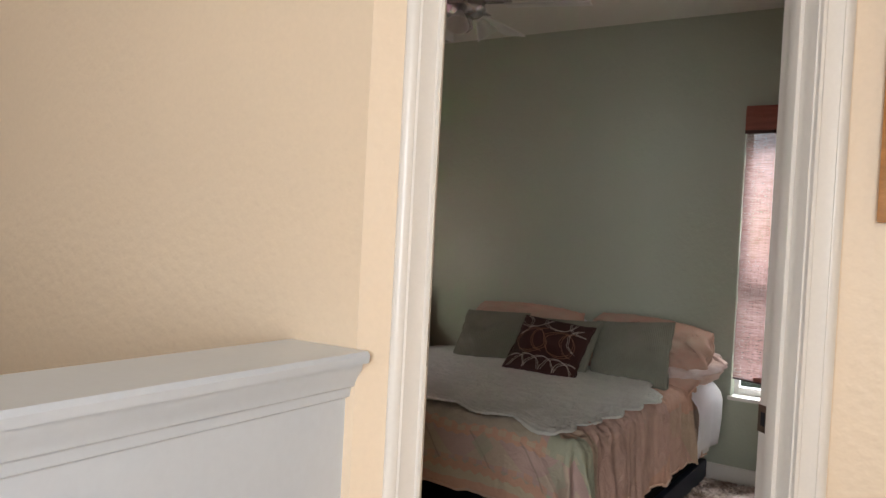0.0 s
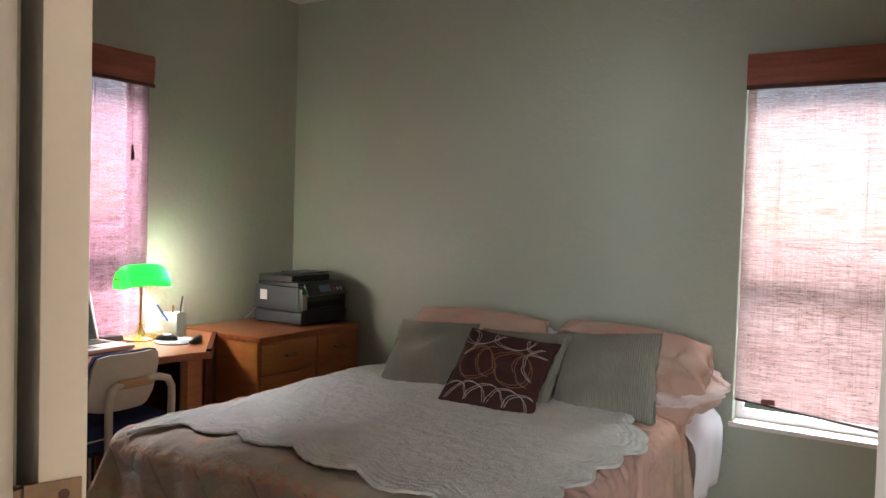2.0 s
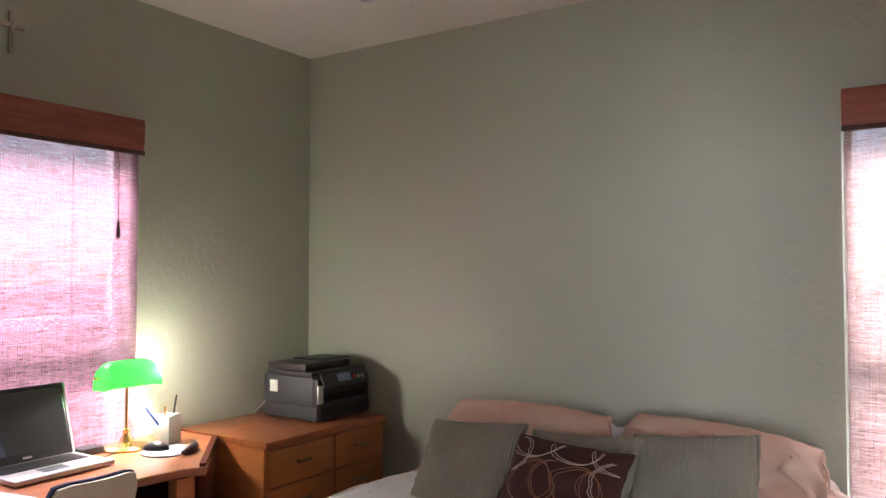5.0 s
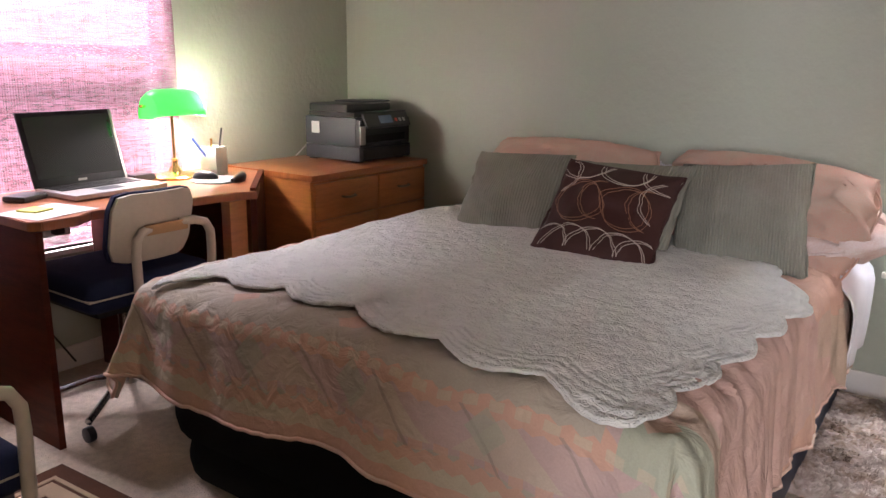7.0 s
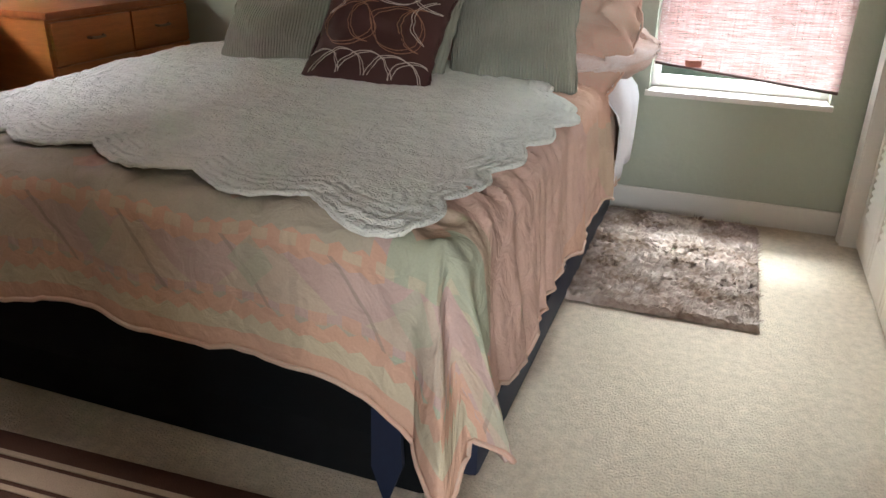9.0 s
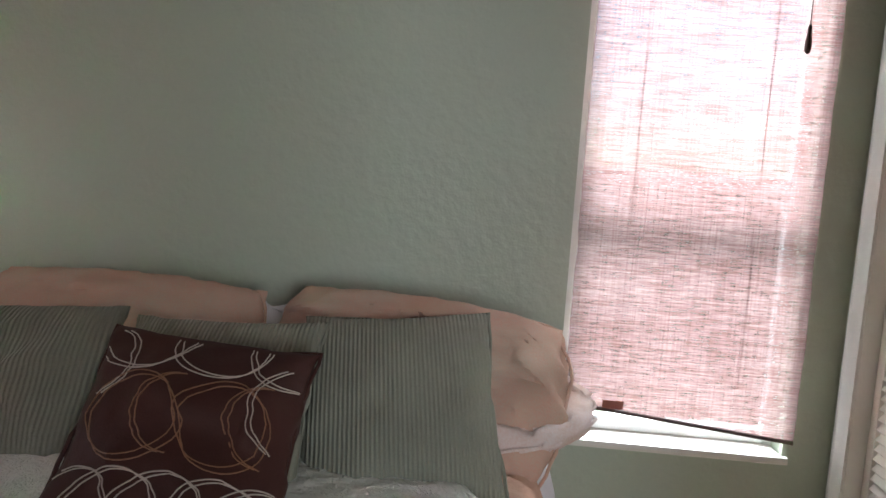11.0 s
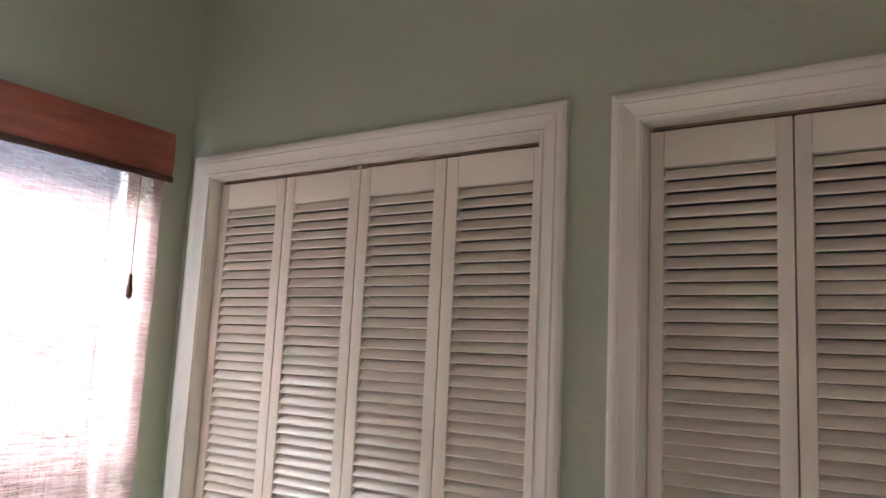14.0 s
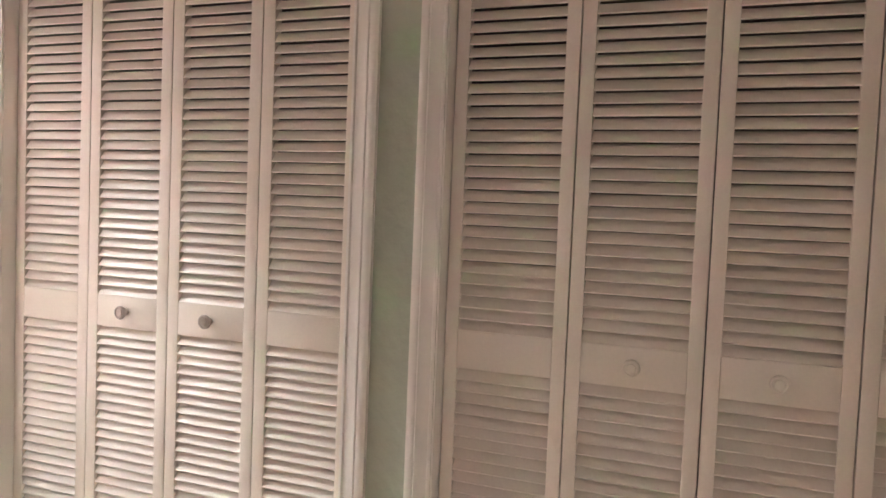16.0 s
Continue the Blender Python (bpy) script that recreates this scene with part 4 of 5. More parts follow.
cushion("bed_pillow", "white pillow behind the shams", on(sit(-1.62, 4.74, 0.52, 20, 2), 0.32), 0.80, 0.37, 0.16, WHITECL, 8.0, soft=0.8)
cushion("throw_pillow", "sage green corduroy throw pillow on the bed", on(sit(-1.80, 4.13, 0.625, 46, 8, -2), 0.40), 0.38, 0.39, 0.15, CORD, 11.0, group="corduroy throw pillows")
cushion("throw_pillow", "sage green corduroy throw pillow behind the brown one", on(sit(-1.41, 4.15, 0.61, 46, 0, -3), 0.40), 0.42, 0.42, 0.13, CORD, 14.0, group="corduroy throw pillows")
cushion("throw_pillow", "sage green corduroy throw pillow on the bed", on(sit(-1.013, 4.265, 0.605, 45, 4.8, -5.9), 0.42), 0.42, 0.446, 0.16, CORD, 17.0, group="corduroy throw pillows")
bw, bh, bt = 0.385, 0.40, 0.13
brown = cushion("accent_pillow", "dark brown throw pillow with embroidered silver and bronze rings", on(sit(-1.368, 3.93, 0.645, 48, 12, 7.6), 0.38), bw, bh, bt, BROWNCL, 21.0)


def ring(cu, cv, r, thread, a0=0, a1=360):
    pts = []
    for k in range(40):
        a = radians(a0 + (a1 - a0) * k / 39)
        u, v = cu + r * math.cos(a), cv + r * math.sin(a)
        if abs(u) < 0.97 and abs(v) < 0.97:
            pts.append(cushion_point(u, v, bw, bh, bt, -1, 21.0) + Vector((0, -0.0015, 0)))
    if len(pts) > 3:
        rb = bmesh.new()
        tube(rb, pts, 0.0013, 6)
        part("embroidered_ring", rb, thread, brown)


for cu in (-0.48, 0.34):
    for q in (0.0, 0.05):
        ring(cu + q, 0.02 - q, 0.42, THREADB)
        ring(cu + 0.40 + q, 0.05, 0.40, THREADB, 95, 265)
for cu in (-0.80, -0.42, 0.02, 0.46, 0.84):
    ring(cu, -0.92, 0.42, THREADS, 5, 175)
    ring(cu + 0.05, -0.94, 0.42, THREADS, 10, 170)
for cu in (-0.62, 0.12, 0.80):
    ring(cu, 0.92, 0.46, THREADS, 185, 355)
    ring(cu + 0.05, 0.95, 0.46, THREADS, 190, 350)
for q in (0.0, 0.05):
    ring(1.05 + q, 0.25, 0.50, THREADS, 120, 240)
    ring(-1.05 - q, 0.55, 0.42, THREADS, -60, 60)

# ---- rugs ----
sh = thing("shag_rug", "grey and brown shag rug beside the bed", "rug")
RX0, RX1, RY0, RY1 = -0.76, -0.172, 4.10, 4.955
bm = bmesh.new()
NX, NY = 60, 84
g = [[bm.verts.new((RX0 + (RX1 - RX0) * i / NX + 0.006 * noise.noise((i, j * 0.6, 2)) * (i in (0, NX)), RY0 + (RY1 - RY0) * j / NY + 0.006 * noise.noise((i * 0.6, j, 2)) * (j in (0, NY)),
                    0.004 if (i in (0, NX) or j in (0, NY)) else 0.024 + 0.016 * noise.noise((i * 0.45, j * 0.45, 0)) + 0.008 * noise.noise((i * 1.3, j * 1.3, 4)))) for i in range(NX + 1)] for j in range(NY + 1)]
for j in range(NY):
    for i in range(NX):
        bm.faces.new((g[j][i], g[j][i + 1], g[j + 1][i + 1], g[j + 1][i]))
part("pile", bm, SHAG, sh)
rng = random.Random(5)
verts, faces = [], []
for k in range(9000):
    x, y = rng.uniform(RX0 + 0.005, RX1 - 0.005), rng.uniform(RY0 + 0.005, RY1 - 0.005)
    a = 6.28 * noise.noise((x * 6, y * 6, 9)) + rng.uniform(-0.7, 0.7)
    ln, hz = rng.uniform(0.012, 0.028), 0.022 + 0.014 * noise.noise((x * 40, y * 40, 0))
    c, s = math.cos(a), math.sin(a)
    b0 = len(verts)
    verts += [(x - s * 0.003, y + c * 0.003, hz - 0.004), (x + s * 0.003, y - c * 0.003, hz - 0.004), (x + c * ln, y + s * ln, hz + rng.uniform(0.004, 0.014))]
    faces.append((b0, b0 + 1, b0 + 2))
me = bpy.data.meshes.new("tufts")
me.from_pydata(verts, [], faces)
me.materials.append(SHAG)
tf = tagged(new("tufts", me), kind="stuff")
tf.parent = sh

AL, AW = 1.89, 1.15
ar = thing("area_rug", "chocolate brown area rug with tan border stripes at the bed's foot", "rug", pose(-2.617, 2.905, 0, 0, 0, 2.9))
part("field", boxes((0, AL, -AW, 0, 0.0, 0.010), bevel=0.004), RUGBROWN, ar)
for o, w in ((0.056, 0.014), (0.082, 0.052), (0.146, 0.014), (0.39, 0.014), (0.416, 0.05)):
    for x0, x1, y0, y1 in ((o, AL - o, -o - w, -o), (o, AL - o, -AW + o, -AW + o + w), (o, o + w, -AW + o + w, -o - w), (AL - o - w, AL - o, -AW + o + w, -o - w)):
        part("stripe", boxes((x0, x1, y0, y1, 0.008, 0.0125)), RUGTAN, ar, "tan woven stripe")

# ---- drawer cabinet ----
cab = thing("drawer_cabinet", "orange oak drawer cabinet in the corner beside the desk", "cabinet")
CX0, CX1, CY0, CY1, CZ = XW + 0.01, -2.775, 4.165, 4.975, 0.727
part("body", boxes((CX0, CX1, CY0, CY1, 0.05, CZ), (CX0 + 0.02, CX1 - 0.04, CY0 + 0.02, CY1 - 0.02, 0.0, 0.05), bevel=0.003), OAK, cab)
part("top", boxes((CX0, CX1 + 0.02, CY0 - 0.008, CY1 + 0.01, CZ, CZ + 0.028), bevel=0.005), OAKTOP, cab)
ymid = 4.60
for y0, y1 in ((CY0 + 0.012, ymid - 0.004), (ymid + 0.004, CY1 - 0.012)):
    for k in range(4):
        z1 = CZ - 0.012 - k * 0.165
        dr = part("drawer_front", boxes((CX1 + 0.0015, CX1 + 0.018, y0, y1, z1 - 0.158, z1), bevel=0.003), OAK, cab)
        yc, zc = (y0 + y1) / 2, z1 - 0.072
        hb = bmesh.new()
        tube(hb, [(CX1 + 0.016, yc - 0.04, zc), (CX1 + 0.032, yc - 0.036, zc - 0.002), (CX1 + 0.034, yc, zc - 0.004), (CX1 + 0.032, yc + 0.036, zc - 0.002), (CX1 + 0.016, yc + 0.04, zc)], 0.0055, 8)
        part("handle", hb, BRONZE, dr, "dark bronze handle")

# ---- desk ----
desk = thing("desk", "cherry and oak corner desk under the window", "desk")
DT_ = 0.75
plan = [(XW + 0.01, 2.945), (-2.745, 2.945), (-2.715, 2.975), (-2.715, 3.09), (-2.76, 3.16), (-2.70, 3.70), (-2.655, 3.765), (-3.06, 4.150), (XW + 0.01, 4.150)]
part("desktop", prism(plan, DT_ - 0.03, DT_, 0.003), OAKTOP, desk)
part("end_panel", boxes((XW + 0.02, -2.715, 2.952, 2.974, 0, DT_ - 0.031), bevel=0.002), CHERRY, desk)
part("side_panel", boxes((-3.30, -2.95, 3.46, 3.48, 0.0, DT_ - 0.031), bevel=0.002), CHERRY, desk)
pn = Vector((-0.4, 0.395, 0)).normalized()
part("front_panel", prism([(-2.685, 3.755), (-2.670, 3.772), (-3.04, 4.140), (-3.055, 4.123)], 0, DT_ + 0.012), CHERRY, desk, "cherry panel beside the cabinet")
part("front_leg", boxes((-2.74, -2.69, 3.66, 3.74, 0, DT_ - 0.031), bevel=0.002), OAK, desk)
part("back_panel", boxes((XW + 0.015, XW + 0.03, 3.50, 4.14, 0.3, DT_ - 0.031)), CHERRY, desk)

# ---- printer ----
pr = thing("printer", "black and charcoal multifunction inkjet printer on the cabinet", "printer", pose(-3.078, 4.79, CZ + 0.028) @ Matrix.Scale(0.885, 4))
part("foot", boxes((-0.17, -0.12, -0.20, -0.15, 0.0, 0.014), bevel=0.002), BLACKPL, pr)
part("foot", boxes((0.15, 0.20, -0.20, -0.15, 0.0, 0.014), bevel=0.002), BLACKPL, pr)
part("foot", boxes((0.15, 0.20, 0.15, 0.20, 0.0, 0.014), bevel=0.002), BLACKPL, pr)
part("lower_body", boxes((-0.17, 0.235, -0.225, 0.225, 0.012, 0.085), bevel=0.006), GREYPL, pr)
part("side_body", boxes((-0.175, 0.205, -0.222, 0.222, 0.086, 0.245), bevel=0.012), GREYPL, pr)
part("front_face", boxes((0.200, 0.232, -0.218, 0.218, 0.088, 0.235), bevel=0.006), BLACKPL, pr)
part("scanner_body", boxes((-0.14, 0.20, -0.225, 0.225, 0.247, 0.272), bevel=0.006), BLACKPL, pr)
part("feeder_lid", boxes((-0.15, 0.14, -0.215, 0.16, 0.270, 0.315), bevel=0.014), BLACKPL, pr)
part("feeder_tray", boxes((-0.10, 0.10, -0.06, 0.20, 0.316, 0.326), bevel=0.004), GREYPL, pr)
cp = boxes((-0.002, 0.012, -0.19, 0.19, -0.04, 0.045), bevel=0.005)
panel = part("control_panel", cp, BLACKPL, pr)
panel.matrix_local = pose(0.238, 0, 0.222, 0, -28, 0)
part("screen", boxes((0.0125, 0.0135, -0.07, 0.04, -0.018, 0.028)), mat("printer_screen", (0.16, 0.22, 0.34), rough=0.1, vary=0.1), panel, "small blue-grey screen")
for k in range(3):
    part("button", boxes((0.0125, 0.015, 0.06 + 0.035 * k, 0.08 + 0.035 * k, -0.012, 0.008), bevel=0.002), SILVER if k else mat("red_button", (0.6, 0.05, 0.02), rough=0.3), panel)
part("output_slot", boxes((0.228, 0.2335, -0.17, 0.17, 0.112, 0.150)), mat("slot_shadow", (0.006, 0.006, 0.006), rough=0.7), pr)
part("output_tray", boxes((0.21, 0.262, -0.16, 0.16, 0.098, 0.108), bevel=0.003), GREYPL, pr)
part("cassette", boxes((0.228, 0.242, -0.19, 0.19, 0.022, 0.078), bevel=0.004), BLACKPL, pr)
part("cartridge_door", boxes((0.228, 0.238, -0.215, -0.175, 0.10, 0.20), bevel=0.003), SILVER, pr)
part("sticker", boxes((-0.12, -0.06, -0.2265, -0.2245, 0.15, 0.215)), PAPER, pr, "pale paper sticker")
kb = bmesh.new()
tube(kb, [(-0.17, -0.1, 0.08), (-0.22, -0.13, 0.10), (-0.25, -0.18, 0.04), (-0.28, -0.2, 0.004)], 0.004, 8)
part("cable", kb, PAPER, pr, "white power cable")

# ---- banker's lamp ----
LX, LY = -3.19, 3.79
lamp = thing("bankers_lamp", "brass banker's lamp with a green glass shade, lit", "desk lamp", pose(LX, LY, DT_))
lb = bmesh.new()
lathe(lb, [(0.098, 0.0), (0.100, 0.006), (0.092, 0.014), (0.060, 0.020), (0.030, 0.026), (0.022, 0.040), (0.014, 0.050), (0.012, 0.07), (0.016, 0.078), (0.008, 0.084)], 36)
part("base", lb, BRASS, lamp)
lb = bmesh.new()
tube(lb, [(0, 0, 0.08), (0, 0, 0.30), (0, 0, 0.335)], 0.0065)
part("stem", lb, BRASS, lamp)
sb = bmesh.new()
seg, ln = 14, 0.262
g = []
for k in range(17):
    f = k / 16
    y = -ln / 2 + ln * f
    rnd = (1 - abs(2 * f - 1) ** 6) ** 0.35
    row = []
    for a in range(seg + 1):
        th_ = math.pi * (0.02 + 0.96 * a / seg)
        row.append(sb.verts.new((0.075 * math.cos(th_) * (0.55 + 0.45 * rnd) + 0.01, y, 0.25 + 0.115 * math.sin(th_) ** 0.8 * rnd)))
    g.append(row)
for k in range(16):
    for a in range(seg):
        sb.faces.new((g[k][a], g[k + 1][a], g[k + 1][a + 1], g[k][a + 1]))
shade = part("shade", sb, GREENGLASS, lamp, "glowing green glass shade")
so = shade.modifiers.new("thickness", "SOLIDIFY")
so.thickness = 0.003
for s in (-1, 1):
    lb = bmesh.new()
    tube(lb, [(0.01, s * 0.124, 0.30), (0.01, s * 0.140, 0.30), (0.01, s * 0.150, 0.30)], 0.006, radii=[0.004, 0.008, 0.005])
    part("finial", lb, BRASS, lamp)
lb = bmesh.new()
lathe(lb, [(0.004, 0.0), (0.013, 0.014), (0.015, 0.03), (0.012, 0.05), (0.003, 0.06)], 16, Matrix.Translation((0.045, 0.070, 0.305)) @ Matrix.Rotation(-math.pi / 2, 4, "X"))
part("bulb", lb, glow_mat("lamp_bulb_glow", (1.0, 0.93, 0.80), 1900), lamp, "lit bulb")
g_ = GREENGLASS.node_tree
gn, gl = g_.nodes, g_.links
gn.remove(gn["Principled BSDF"])
tr, df = gn.new("ShaderNodeBsdfTranslucent"), gn.new("ShaderNodeBsdfGlossy")
tr.inputs[0].default_value, df.inputs[0].default_value = (0.13, 0.80, 0.24, 1), (1, 1, 1, 1)
df.inputs["Roughness"].default_value = 0.12
mx = gn.new("ShaderNodeMixShader")
mx.inputs[0].default_value = 0.08
gl.new(tr.outputs[0], mx.inputs[1])
gl.new(df.outputs[0], mx.inputs[2])
gl.new(mx.outputs[0], gn["Material Output"].inputs[0])

# ---- laptop and desk clutter ----
lap = thing("laptop", "open dark laptop with a silver keyboard deck on the desk", "laptop", pose(-3.085, 3.40, DT_, 0, 0, 3))
part("deck", boxes((-0.125, 0.125, -0.19, 0.19, 0.004, 0.022), bevel=0.004), SILVER, lap)
keys = part("keyboard", boxes((-0.105, 0.005, -0.165, 0.165, 0.0222, 0.0235)), BLACKPL, lap)
kb = bmesh.new()
for r in range(6):
    for c in range(15):
        box(kb, -0.103 + r * 0.0178, -0.088 + r * 0.0178, -0.162 + c * 0.0217, -0.143 + c * 0.0217, 0.0232, 0.0248)
tagged(part("keys", kb, BLACKPL, keys), kind="stuff")
part("touchpad", boxes((0.02, 0.085, -0.06, 0.04, 0.0215, 0.0226)), GREYPL, lap)
lid = part("lid", boxes((-0.006, 0.003, -0.19, 0.19, 0.0, 0.278), bevel=0.003), BLACKPL, lap)
lid.matrix_local = pose(-0.122, 0, 0.022, 0, -17, 0)
part("screen", boxes((0.0032, 0.0042, -0.172, 0.172, 0.030, 0.260)), SCREEN, lid, "glossy dark screen")
part("logo", boxes((0.0032, 0.0042, -0.018, 0.018, 0.010, 0.018)), SILVER, lid)
part("bezel_rim", boxes((0.0032, 0.005, 0.180, 0.189, 0.0, 0.276)), SILVER, lid)
ws = thing("wallet", "black leather wallet on the desk", "wallet", pose(-3.12, 3.13, DT_, 0, 0, 25))
part("body", boxes((-0.045, 0.045, -0.06, 0.06, 0, 0.022), bevel=0.009), BLACKPL, ws)
pp = thing("paper_sheet", "white sheets of paper at the desk's corner", "paper", pose(-2.86, 3.055, DT_, 0, 0, 12))
part("sheet", boxes((-0.10, 0.10, -0.10, 0.13, 0, 0.0015)), PAPER, pp)
st = thing("sticky_notes", "yellow sticky note pad on the papers", "note pad", pose(-2.90, 3.05, DT_ + 0.0016, 0, 0, 20))
part("pad", boxes((-0.038, 0.038, -0.038, 0.038, 0, 0.006)), STICKY, st)
dk = thing("external_drive", "black external drive behind the laptop", "hard drive", pose(-3.23, 3.645, DT_, 0, 0, 5))
part("case", boxes((-0.04, 0.04, -0.05, 0.05, 0, 0.028), bevel=0.004), BLACKPL, dk)
mpad = thing("mouse_pad", "grey mouse pad with a black wrist rest", "mouse pad", pose(-3.0, 3.845, DT_, 0, 0, 40))
pb = bmesh.new()
lathe(pb, [(0.115, 0.0), (0.115, 0.004), (0.105, 0.005)], 32)
bmesh.ops.scale(pb, vec=(0.85, 1.0, 1.0), verts=pb.verts)
part("pad", pb, mat("grey_mouse_pad", (0.15, 0.155, 0.18), rough=0.8), mpad)
pb = bmesh.new()
tube(pb, [(0.085, -0.09, 0.012), (0.10, -0.05, 0.014), (0.105, 0, 0.014), (0.10, 0.05, 0.014), (0.085, 0.09, 0.012)], 0.017, 12, radii=[0.008, 0.018, 0.02, 0.018, 0.008])
part("wrist_rest", pb, BLACKPL, mpad, "black gel wrist rest")
ms = thing("computer_mouse", "black computer mouse on the pad", "mouse", pose(-3.045, 3.83, DT_ + 0.0055, 0, 0, 30))
mb = bmesh.new()
bmesh.ops.create_uvsphere(mb, u_segments=24, v_segments=14, radius=1.0)
bmesh.ops.scale(mb, vec=(0.055, 0.032, 0.034), verts=mb.verts)
for v in mb.verts:
    v.co.z = max(v.co.z, 0.0)
part("shell", mb, BLACKPL, ms)
part("button_gap", boxes((0.0, 0.052, -0.0012, 0.0012, 0.02, 0.0345)), SILVER, ms)
cup = thing("pencil_cup", "white and green glazed square cup with pens", "pencil cup", pose(-3.13, 3.945, DT_, 0, 0, 15))
part("cup", boxes((-0.04, 0.04, -0.04, 0.04, 0, 0.006), (-0.04, -0.034, -0.04, 0.04, 0.006, 0.122), (0.034, 0.04, -0.04, 0.04, 0.006, 0.122),
                  (-0.034, 0.034, -0.04, -0.034, 0.006, 0.122), (-0.034, 0.034, 0.034, 0.04, 0.006, 0.122), bevel=0.0015), CERAMIC, cup)
for a, b, r, ma in (((0.0, 0.02, 0.01), (-0.03, -0.10, 0.165), 0.0055, BLUEPL), ((0.01, 0.0, 0.01), (0.02, 0.035, 0.20), 0.004, BLACKPL), ((-0.02, 0.01, 0.01), (-0.01, 0.0, 0.155), 0.0045, BRASS),
                   ((0.02, 0.02, 0.01), (0.022, 0.042, 0.19), 0.003, SILVER)):
    kb = bmesh.new()
    tube(kb, [a, b], r, 8)
    part("pen", kb, ma, cup)
kb = bmesh.new()
tube(kb, [(-3.10, 3.80, DT_ + 0.003), (-3.14, 3.70, DT_ + 0.003), (-3.10, 3.62, DT_ + 0.003), (-3.18, 3.60, DT_ + 0.003)], 0.0022, 6)
tagged(part("mouse_cable", kb, BLACKPL), "thin black cable on the desktop", "cable")

# ---- desk chair ----
ch = thing("office_chair", "old cream office chair with a navy seat at the desk", "chair", pose(-2.80, 3.30, 0, 0, 0, 0))
sb = bmesh.new()
box(sb, -0.25, 0.19, -0.26, 0.21, 0.445, 0.548, bevel=0.04, seg=3)
part("seat", sb, NAVY, ch)
part("seat_piping", boxes((-0.252, 0.192, -0.262, 0.212, 0.492, 0.498), bevel=0.002), CHAIRPL, ch)
part("seat_pan", boxes((-0.22, 0.16, -0.22, 0.18, 0.425, 0.450), bevel=0.006), BLACKPL, ch)


def back_shell(x_in, x_out, grow):
    """A curved slab with rounded corners, one skin at x_in and one at x_out."""
    bm, n, g = bmesh.new(), 12, []
    for off in (x_in, x_out):
        for j in range(n + 1):
            row = []
            for i in range(n + 1):
                u, v = 2 * i / n - 1, 2 * j / n - 1
                y = (0.150 + grow) * u * (1 - 0.12 * max(0, abs(v) - 0.6) / 0.4 * abs(u))
                z = 0.70 + (0.117 + grow) * v * (1 - 0.08 * max(0, abs(u) - 0.7) / 0.3)
                row.append(bm.verts.new((0.175 + 0.03 * v + off - 0.03 * u * u, y, z)))
            g.append(row)
    o = n + 1
    for j in range(n):
        for i in range(n):
            for q in (0, o):
                bm.faces.new((g[q + j][i], g[q + j][i + 1], g[q + j + 1][i + 1], g[q + j + 1][i]))
        bm.faces.new((g[j][0], g[j + 1][0], g[o + j + 1][0], g[o + j][0]))
        bm.faces.new((g[j][n], g[j + 1][n], g[o + j + 1][n], g[o + j][n]))
        bm.faces.new((g[0][j], g[0][j + 1], g[o][j + 1], g[o][j]))
        bm.faces.new((g[n][j], g[n][j + 1], g[o + n][j + 1], g[o + n][j]))
    return bm


back = part("backrest", back_shell(0.0, 0.016, 0.0), CHAIRPL, ch, "cream enamelled backrest shell")
part("back_pad", back_shell(-0.020, -0.001, 0.005), NAVY, back, "navy back pad")
part("back_strip", boxes((0.192, 0.206, -0.055, 0.105, 0.675, 0.71), bevel=0.004), TANPAD, back, "tan wooden strip")
ab = bmesh.new()
tube(ab, [(0.19, 0.08, 0.700), (0.205, 0.13, 0.703), (0.210, 0.170, 0.690), (0.210, 0.190, 0.655), (0.208, 0.193, 0.60), (0.202, 0.190, 0.43), (0.198, 0.180, 0.392), (0.195, 0.150, 0.378),
          (0.195, 0.04, 0.375), (0.195, -0.06, 0.378), (0.198, -0.085, 0.392), (0.202, -0.095, 0.43), (0.208, -0.100, 0.62), (0.206, -0.092, 0.668), (0.200, -0.065, 0.690), (0.19, -0.03, 0.693)], 0.0155, 10)
part("back_frame", ab, CHAIRPL, ch, "bent cream steel tube")
ab = bmesh.new()
tube(ab, [(0.19, 0.05, 0.378), (0.10, 0.03, 0.385), (-0.02, -0.02, 0.42)], 0.014, 8)
part("frame_arm", ab, CHROME, ch)
cb = bmesh.new()
tube(cb, [(-0.02, -0.02, 0.10), (-0.02, -0.02, 0.43)], 0.024, 14)
part("column", cb, CHROME, ch)
for k in range(5):
    a = radians(72 * k - 62)
    e = (-0.02 + 0.27 * math.cos(a), -0.02 + 0.27 * math.sin(a))
    lb = bmesh.new()
    tube(lb, [(-0.02, -0.02, 0.13), (-0.02 + 0.13 * math.cos(a), -0.02 + 0.13 * math.sin(a), 0.115), (e[0], e[1], 0.07)], 0.013, 8)
    leg = part("leg", lb, CHROME, ch)
    wb = bmesh.new()
    lathe(wb, [(0.006, -0.014), (0.026, -0.012), (0.0275, 0.0), (0.026, 0.012), (0.006, 0.014)], 16, Matrix.Translation((e[0], e[1], 0.0275)) @ Matrix.Rotation(math.pi / 2, 4, "X"))
    part("caster", wb, BLACKPL, leg, "black caster wheel")

chair_2 = copy_thing(ch, pose(-2.01, 2.28, 0.012) @ Matrix.Scale(0.9, 4))
tagged(chair_2, "low cream office chair with a navy seat on the brown rug", "chair")

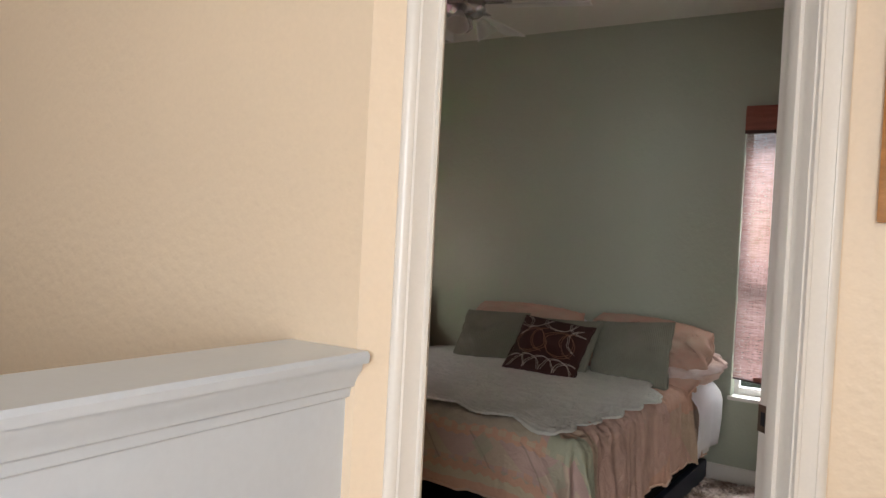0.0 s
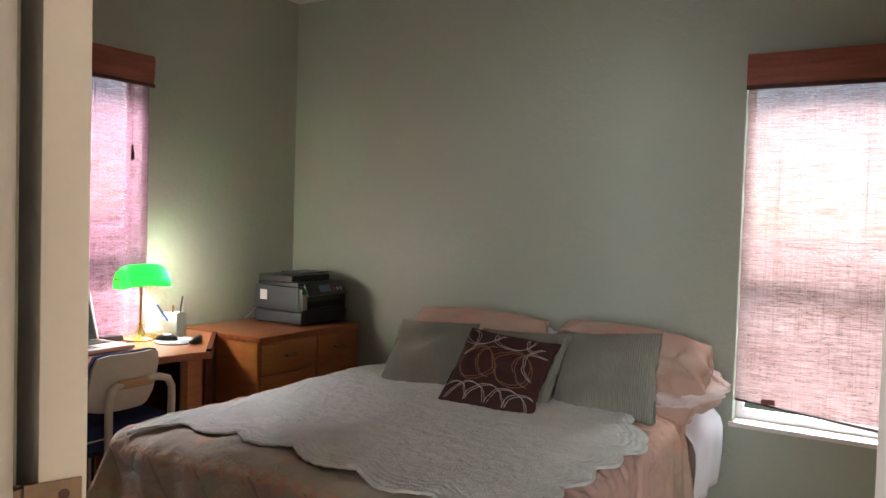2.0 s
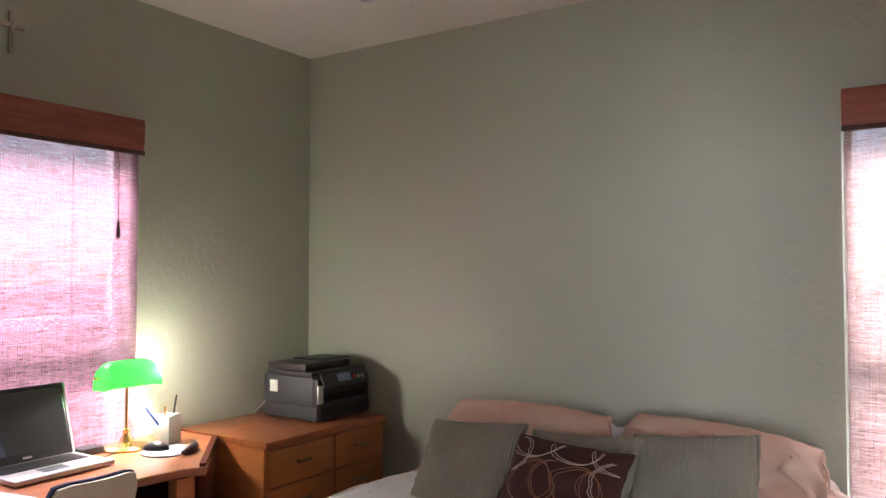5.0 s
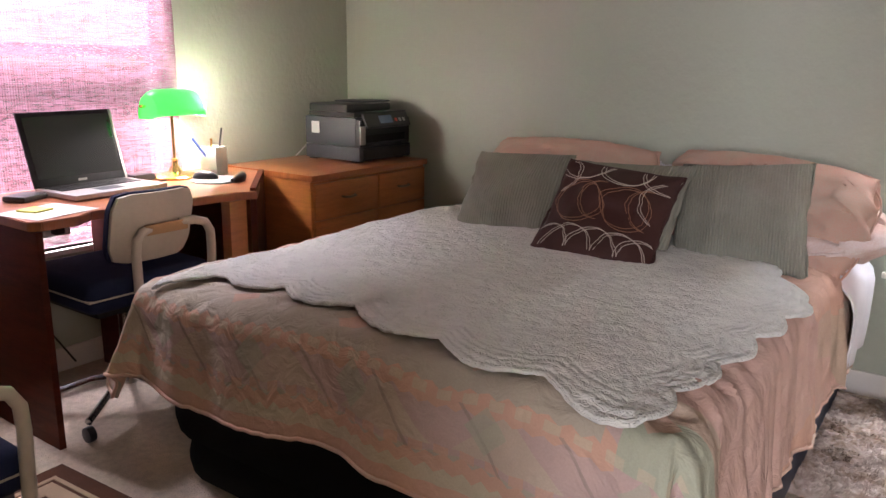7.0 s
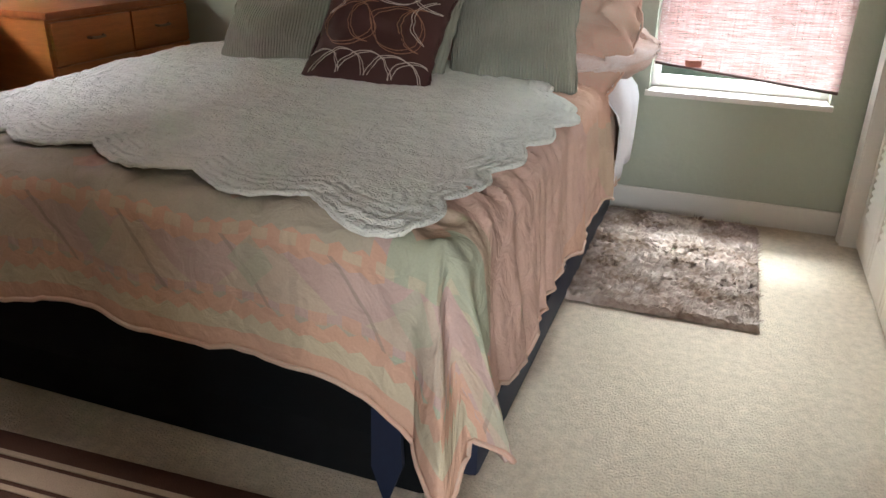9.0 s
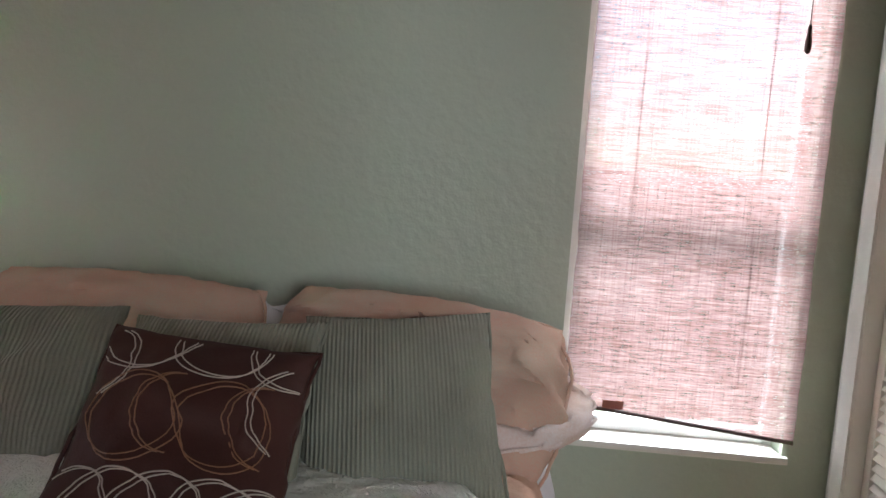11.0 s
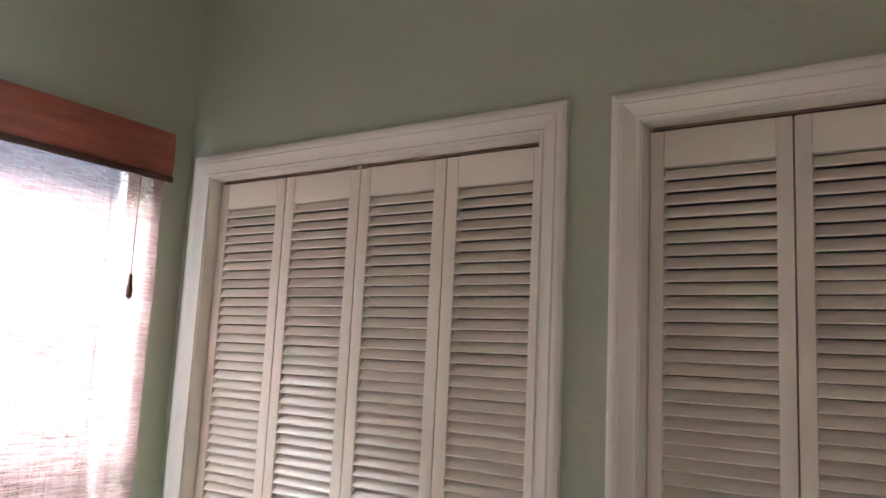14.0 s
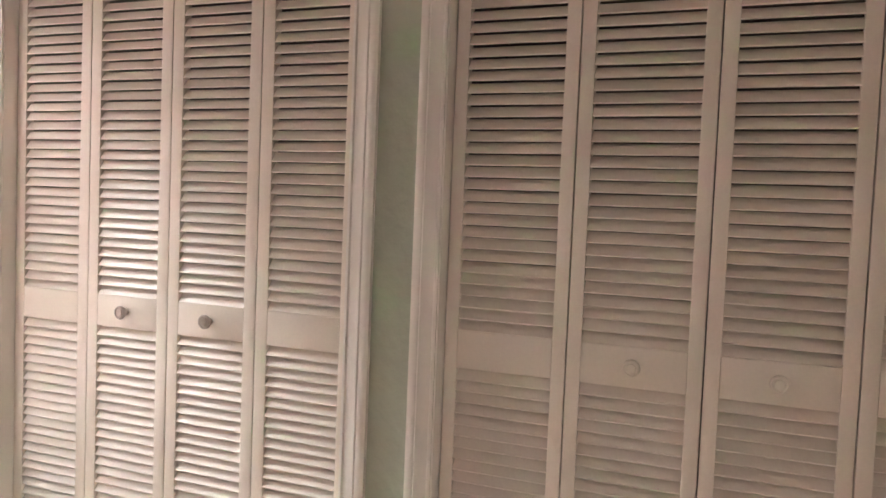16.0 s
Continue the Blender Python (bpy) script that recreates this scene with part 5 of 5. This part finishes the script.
# ---- crucifix, picture, ceiling fan ----
cr = thing("wall_cross", "small pewter cross hanging on the wall above the window", "cross", pose(XW + 0.002, 3.37, 2.0))
part("upright", boxes((0, 0.014, -0.011, 0.011, 0.32, 0.485), bevel=0.004), PEWTER, cr)
part("crossbar", boxes((0.001, 0.015, -0.05, 0.05, 0.42, 0.441), bevel=0.004), PEWTER, cr)
cbm = bmesh.new()
tube(cbm, [(0.016, 0, 0.345), (0.018, 0.004, 0.38), (0.018, -0.003, 0.42), (0.018, 0.002, 0.44)], 0.006, 8, radii=[0.004, 0.007, 0.008, 0.006])
part("relief", cbm, PEWTER, cr)
PY = CR.y
pic = thing("picture_frame", "honey wood picture frame on the hall wall", "picture", pose(0.40, PY, 1.72))
part("frame", boxes((-0.225, -0.185, -0.026, 0, -0.31, 0.31), (0.185, 0.225, -0.026, 0, -0.31, 0.31), (-0.185, 0.185, -0.026, 0, -0.31, -0.27), (-0.185, 0.185, -0.026, 0, 0.27, 0.31), bevel=0.006), WOODFRAME, pic)
part("picture", boxes((-0.186, 0.186, -0.010, -0.002, -0.271, 0.271)), BLACKMAT, pic)

fan = thing("ceiling_fan", "white ceiling fan with frosted glass lights", "ceiling fan", pose(-1.75, 3.68, ZC))
fb = bmesh.new()
lathe(fb, [(0.065, 0.0), (0.06, -0.03), (0.03, -0.05), (0.012, -0.055), (0.012, -0.15), (0.05, -0.16), (0.10, -0.18), (0.11, -0.24), (0.09, -0.27), (0.045, -0.285), (0.05, -0.33), (0.03, -0.35), (0.004, -0.352)], 32)
part("motor", fb, CHROME, fan, "brushed nickel motor housing")
for k in range(5):
    a = 72 * k + 18
    bl = boxes((0.20, 0.62, -0.062, 0.062, -0.222, -0.214), bevel=0.003)
    for v in bl.verts:
        if v.co.x > 0.5:
            v.co.y *= 1.06
    o = part("blade", bl, FANWHITE, fan)
    o.matrix_local = pose(0, 0, 0, 0, 0, a) @ pose(0, 0, 0, 9, 0, 0)
    ib = boxes((0.09, 0.24, -0.018, 0.018, -0.212, -0.205), bevel=0.002)
    q = part("blade_arm", ib, CHROME, fan)
    q.matrix_local = pose(0, 0, 0, 0, 0, a)
for k in range(3):
    a = radians(120 * k + 50)
    lm = Matrix.Translation((0.085 * math.cos(a), 0.085 * math.sin(a), -0.285)) @ Matrix.Rotation(a, 4, "Z") @ Matrix.Rotation(radians(-35), 4, "Y")
    gb = bmesh.new()
    lathe(gb, [(0.02, 0.0), (0.03, -0.02), (0.042, -0.05), (0.058, -0.085), (0.055, -0.086), (0.038, -0.05), (0.018, -0.01)], 24, lm)
    part("glass_shade", gb, FROST, fan, "frosted glass light shade")

# ---- small things ----
# white box added for the daylight below the shade; plugs are dark objects there
ps = thing("daylight_sliver_box", "white box with dark plugs for the daylight sliver under the desk", "power strip", pose(XW + 0.001, 3.24, 0.56))
part("housing", boxes((0, 0.04, -0.14, 0.14, 0, 0.06), bevel=0.006), PAPER, ps)
for k in range(3):
    part("plug", boxes((0.04, 0.075, -0.11 + 0.085 * k, -0.07 + 0.085 * k, 0.012, 0.048), bevel=0.005), BLACKPL, ps)
cb = bmesh.new()
tube(cb, [(0.07, -0.09, 0.03), (0.10, -0.10, -0.05), (0.06, -0.05, -0.2), (0.04, 0.02, -0.38), (0.05, 0.1, -0.52)], 0.004, 8)
part("cable", cb, BLACKPL, ps)
for a, b in CLOSETS:
    br = thing("track_bracket", "small dark metal guide bracket on the closet's track", "bracket", pose(0.165, (a + b) / 2, H - 0.018), "closet track brackets")
    part("plate", boxes((0.0, 0.02, -0.028, 0.028, 0, 0.013), bevel=0.002), BRONZE, br)
    part("pin", boxes((-0.003, 0.0, -0.006, 0.006, -0.002, 0.010), bevel=0.001), SILVER, br)
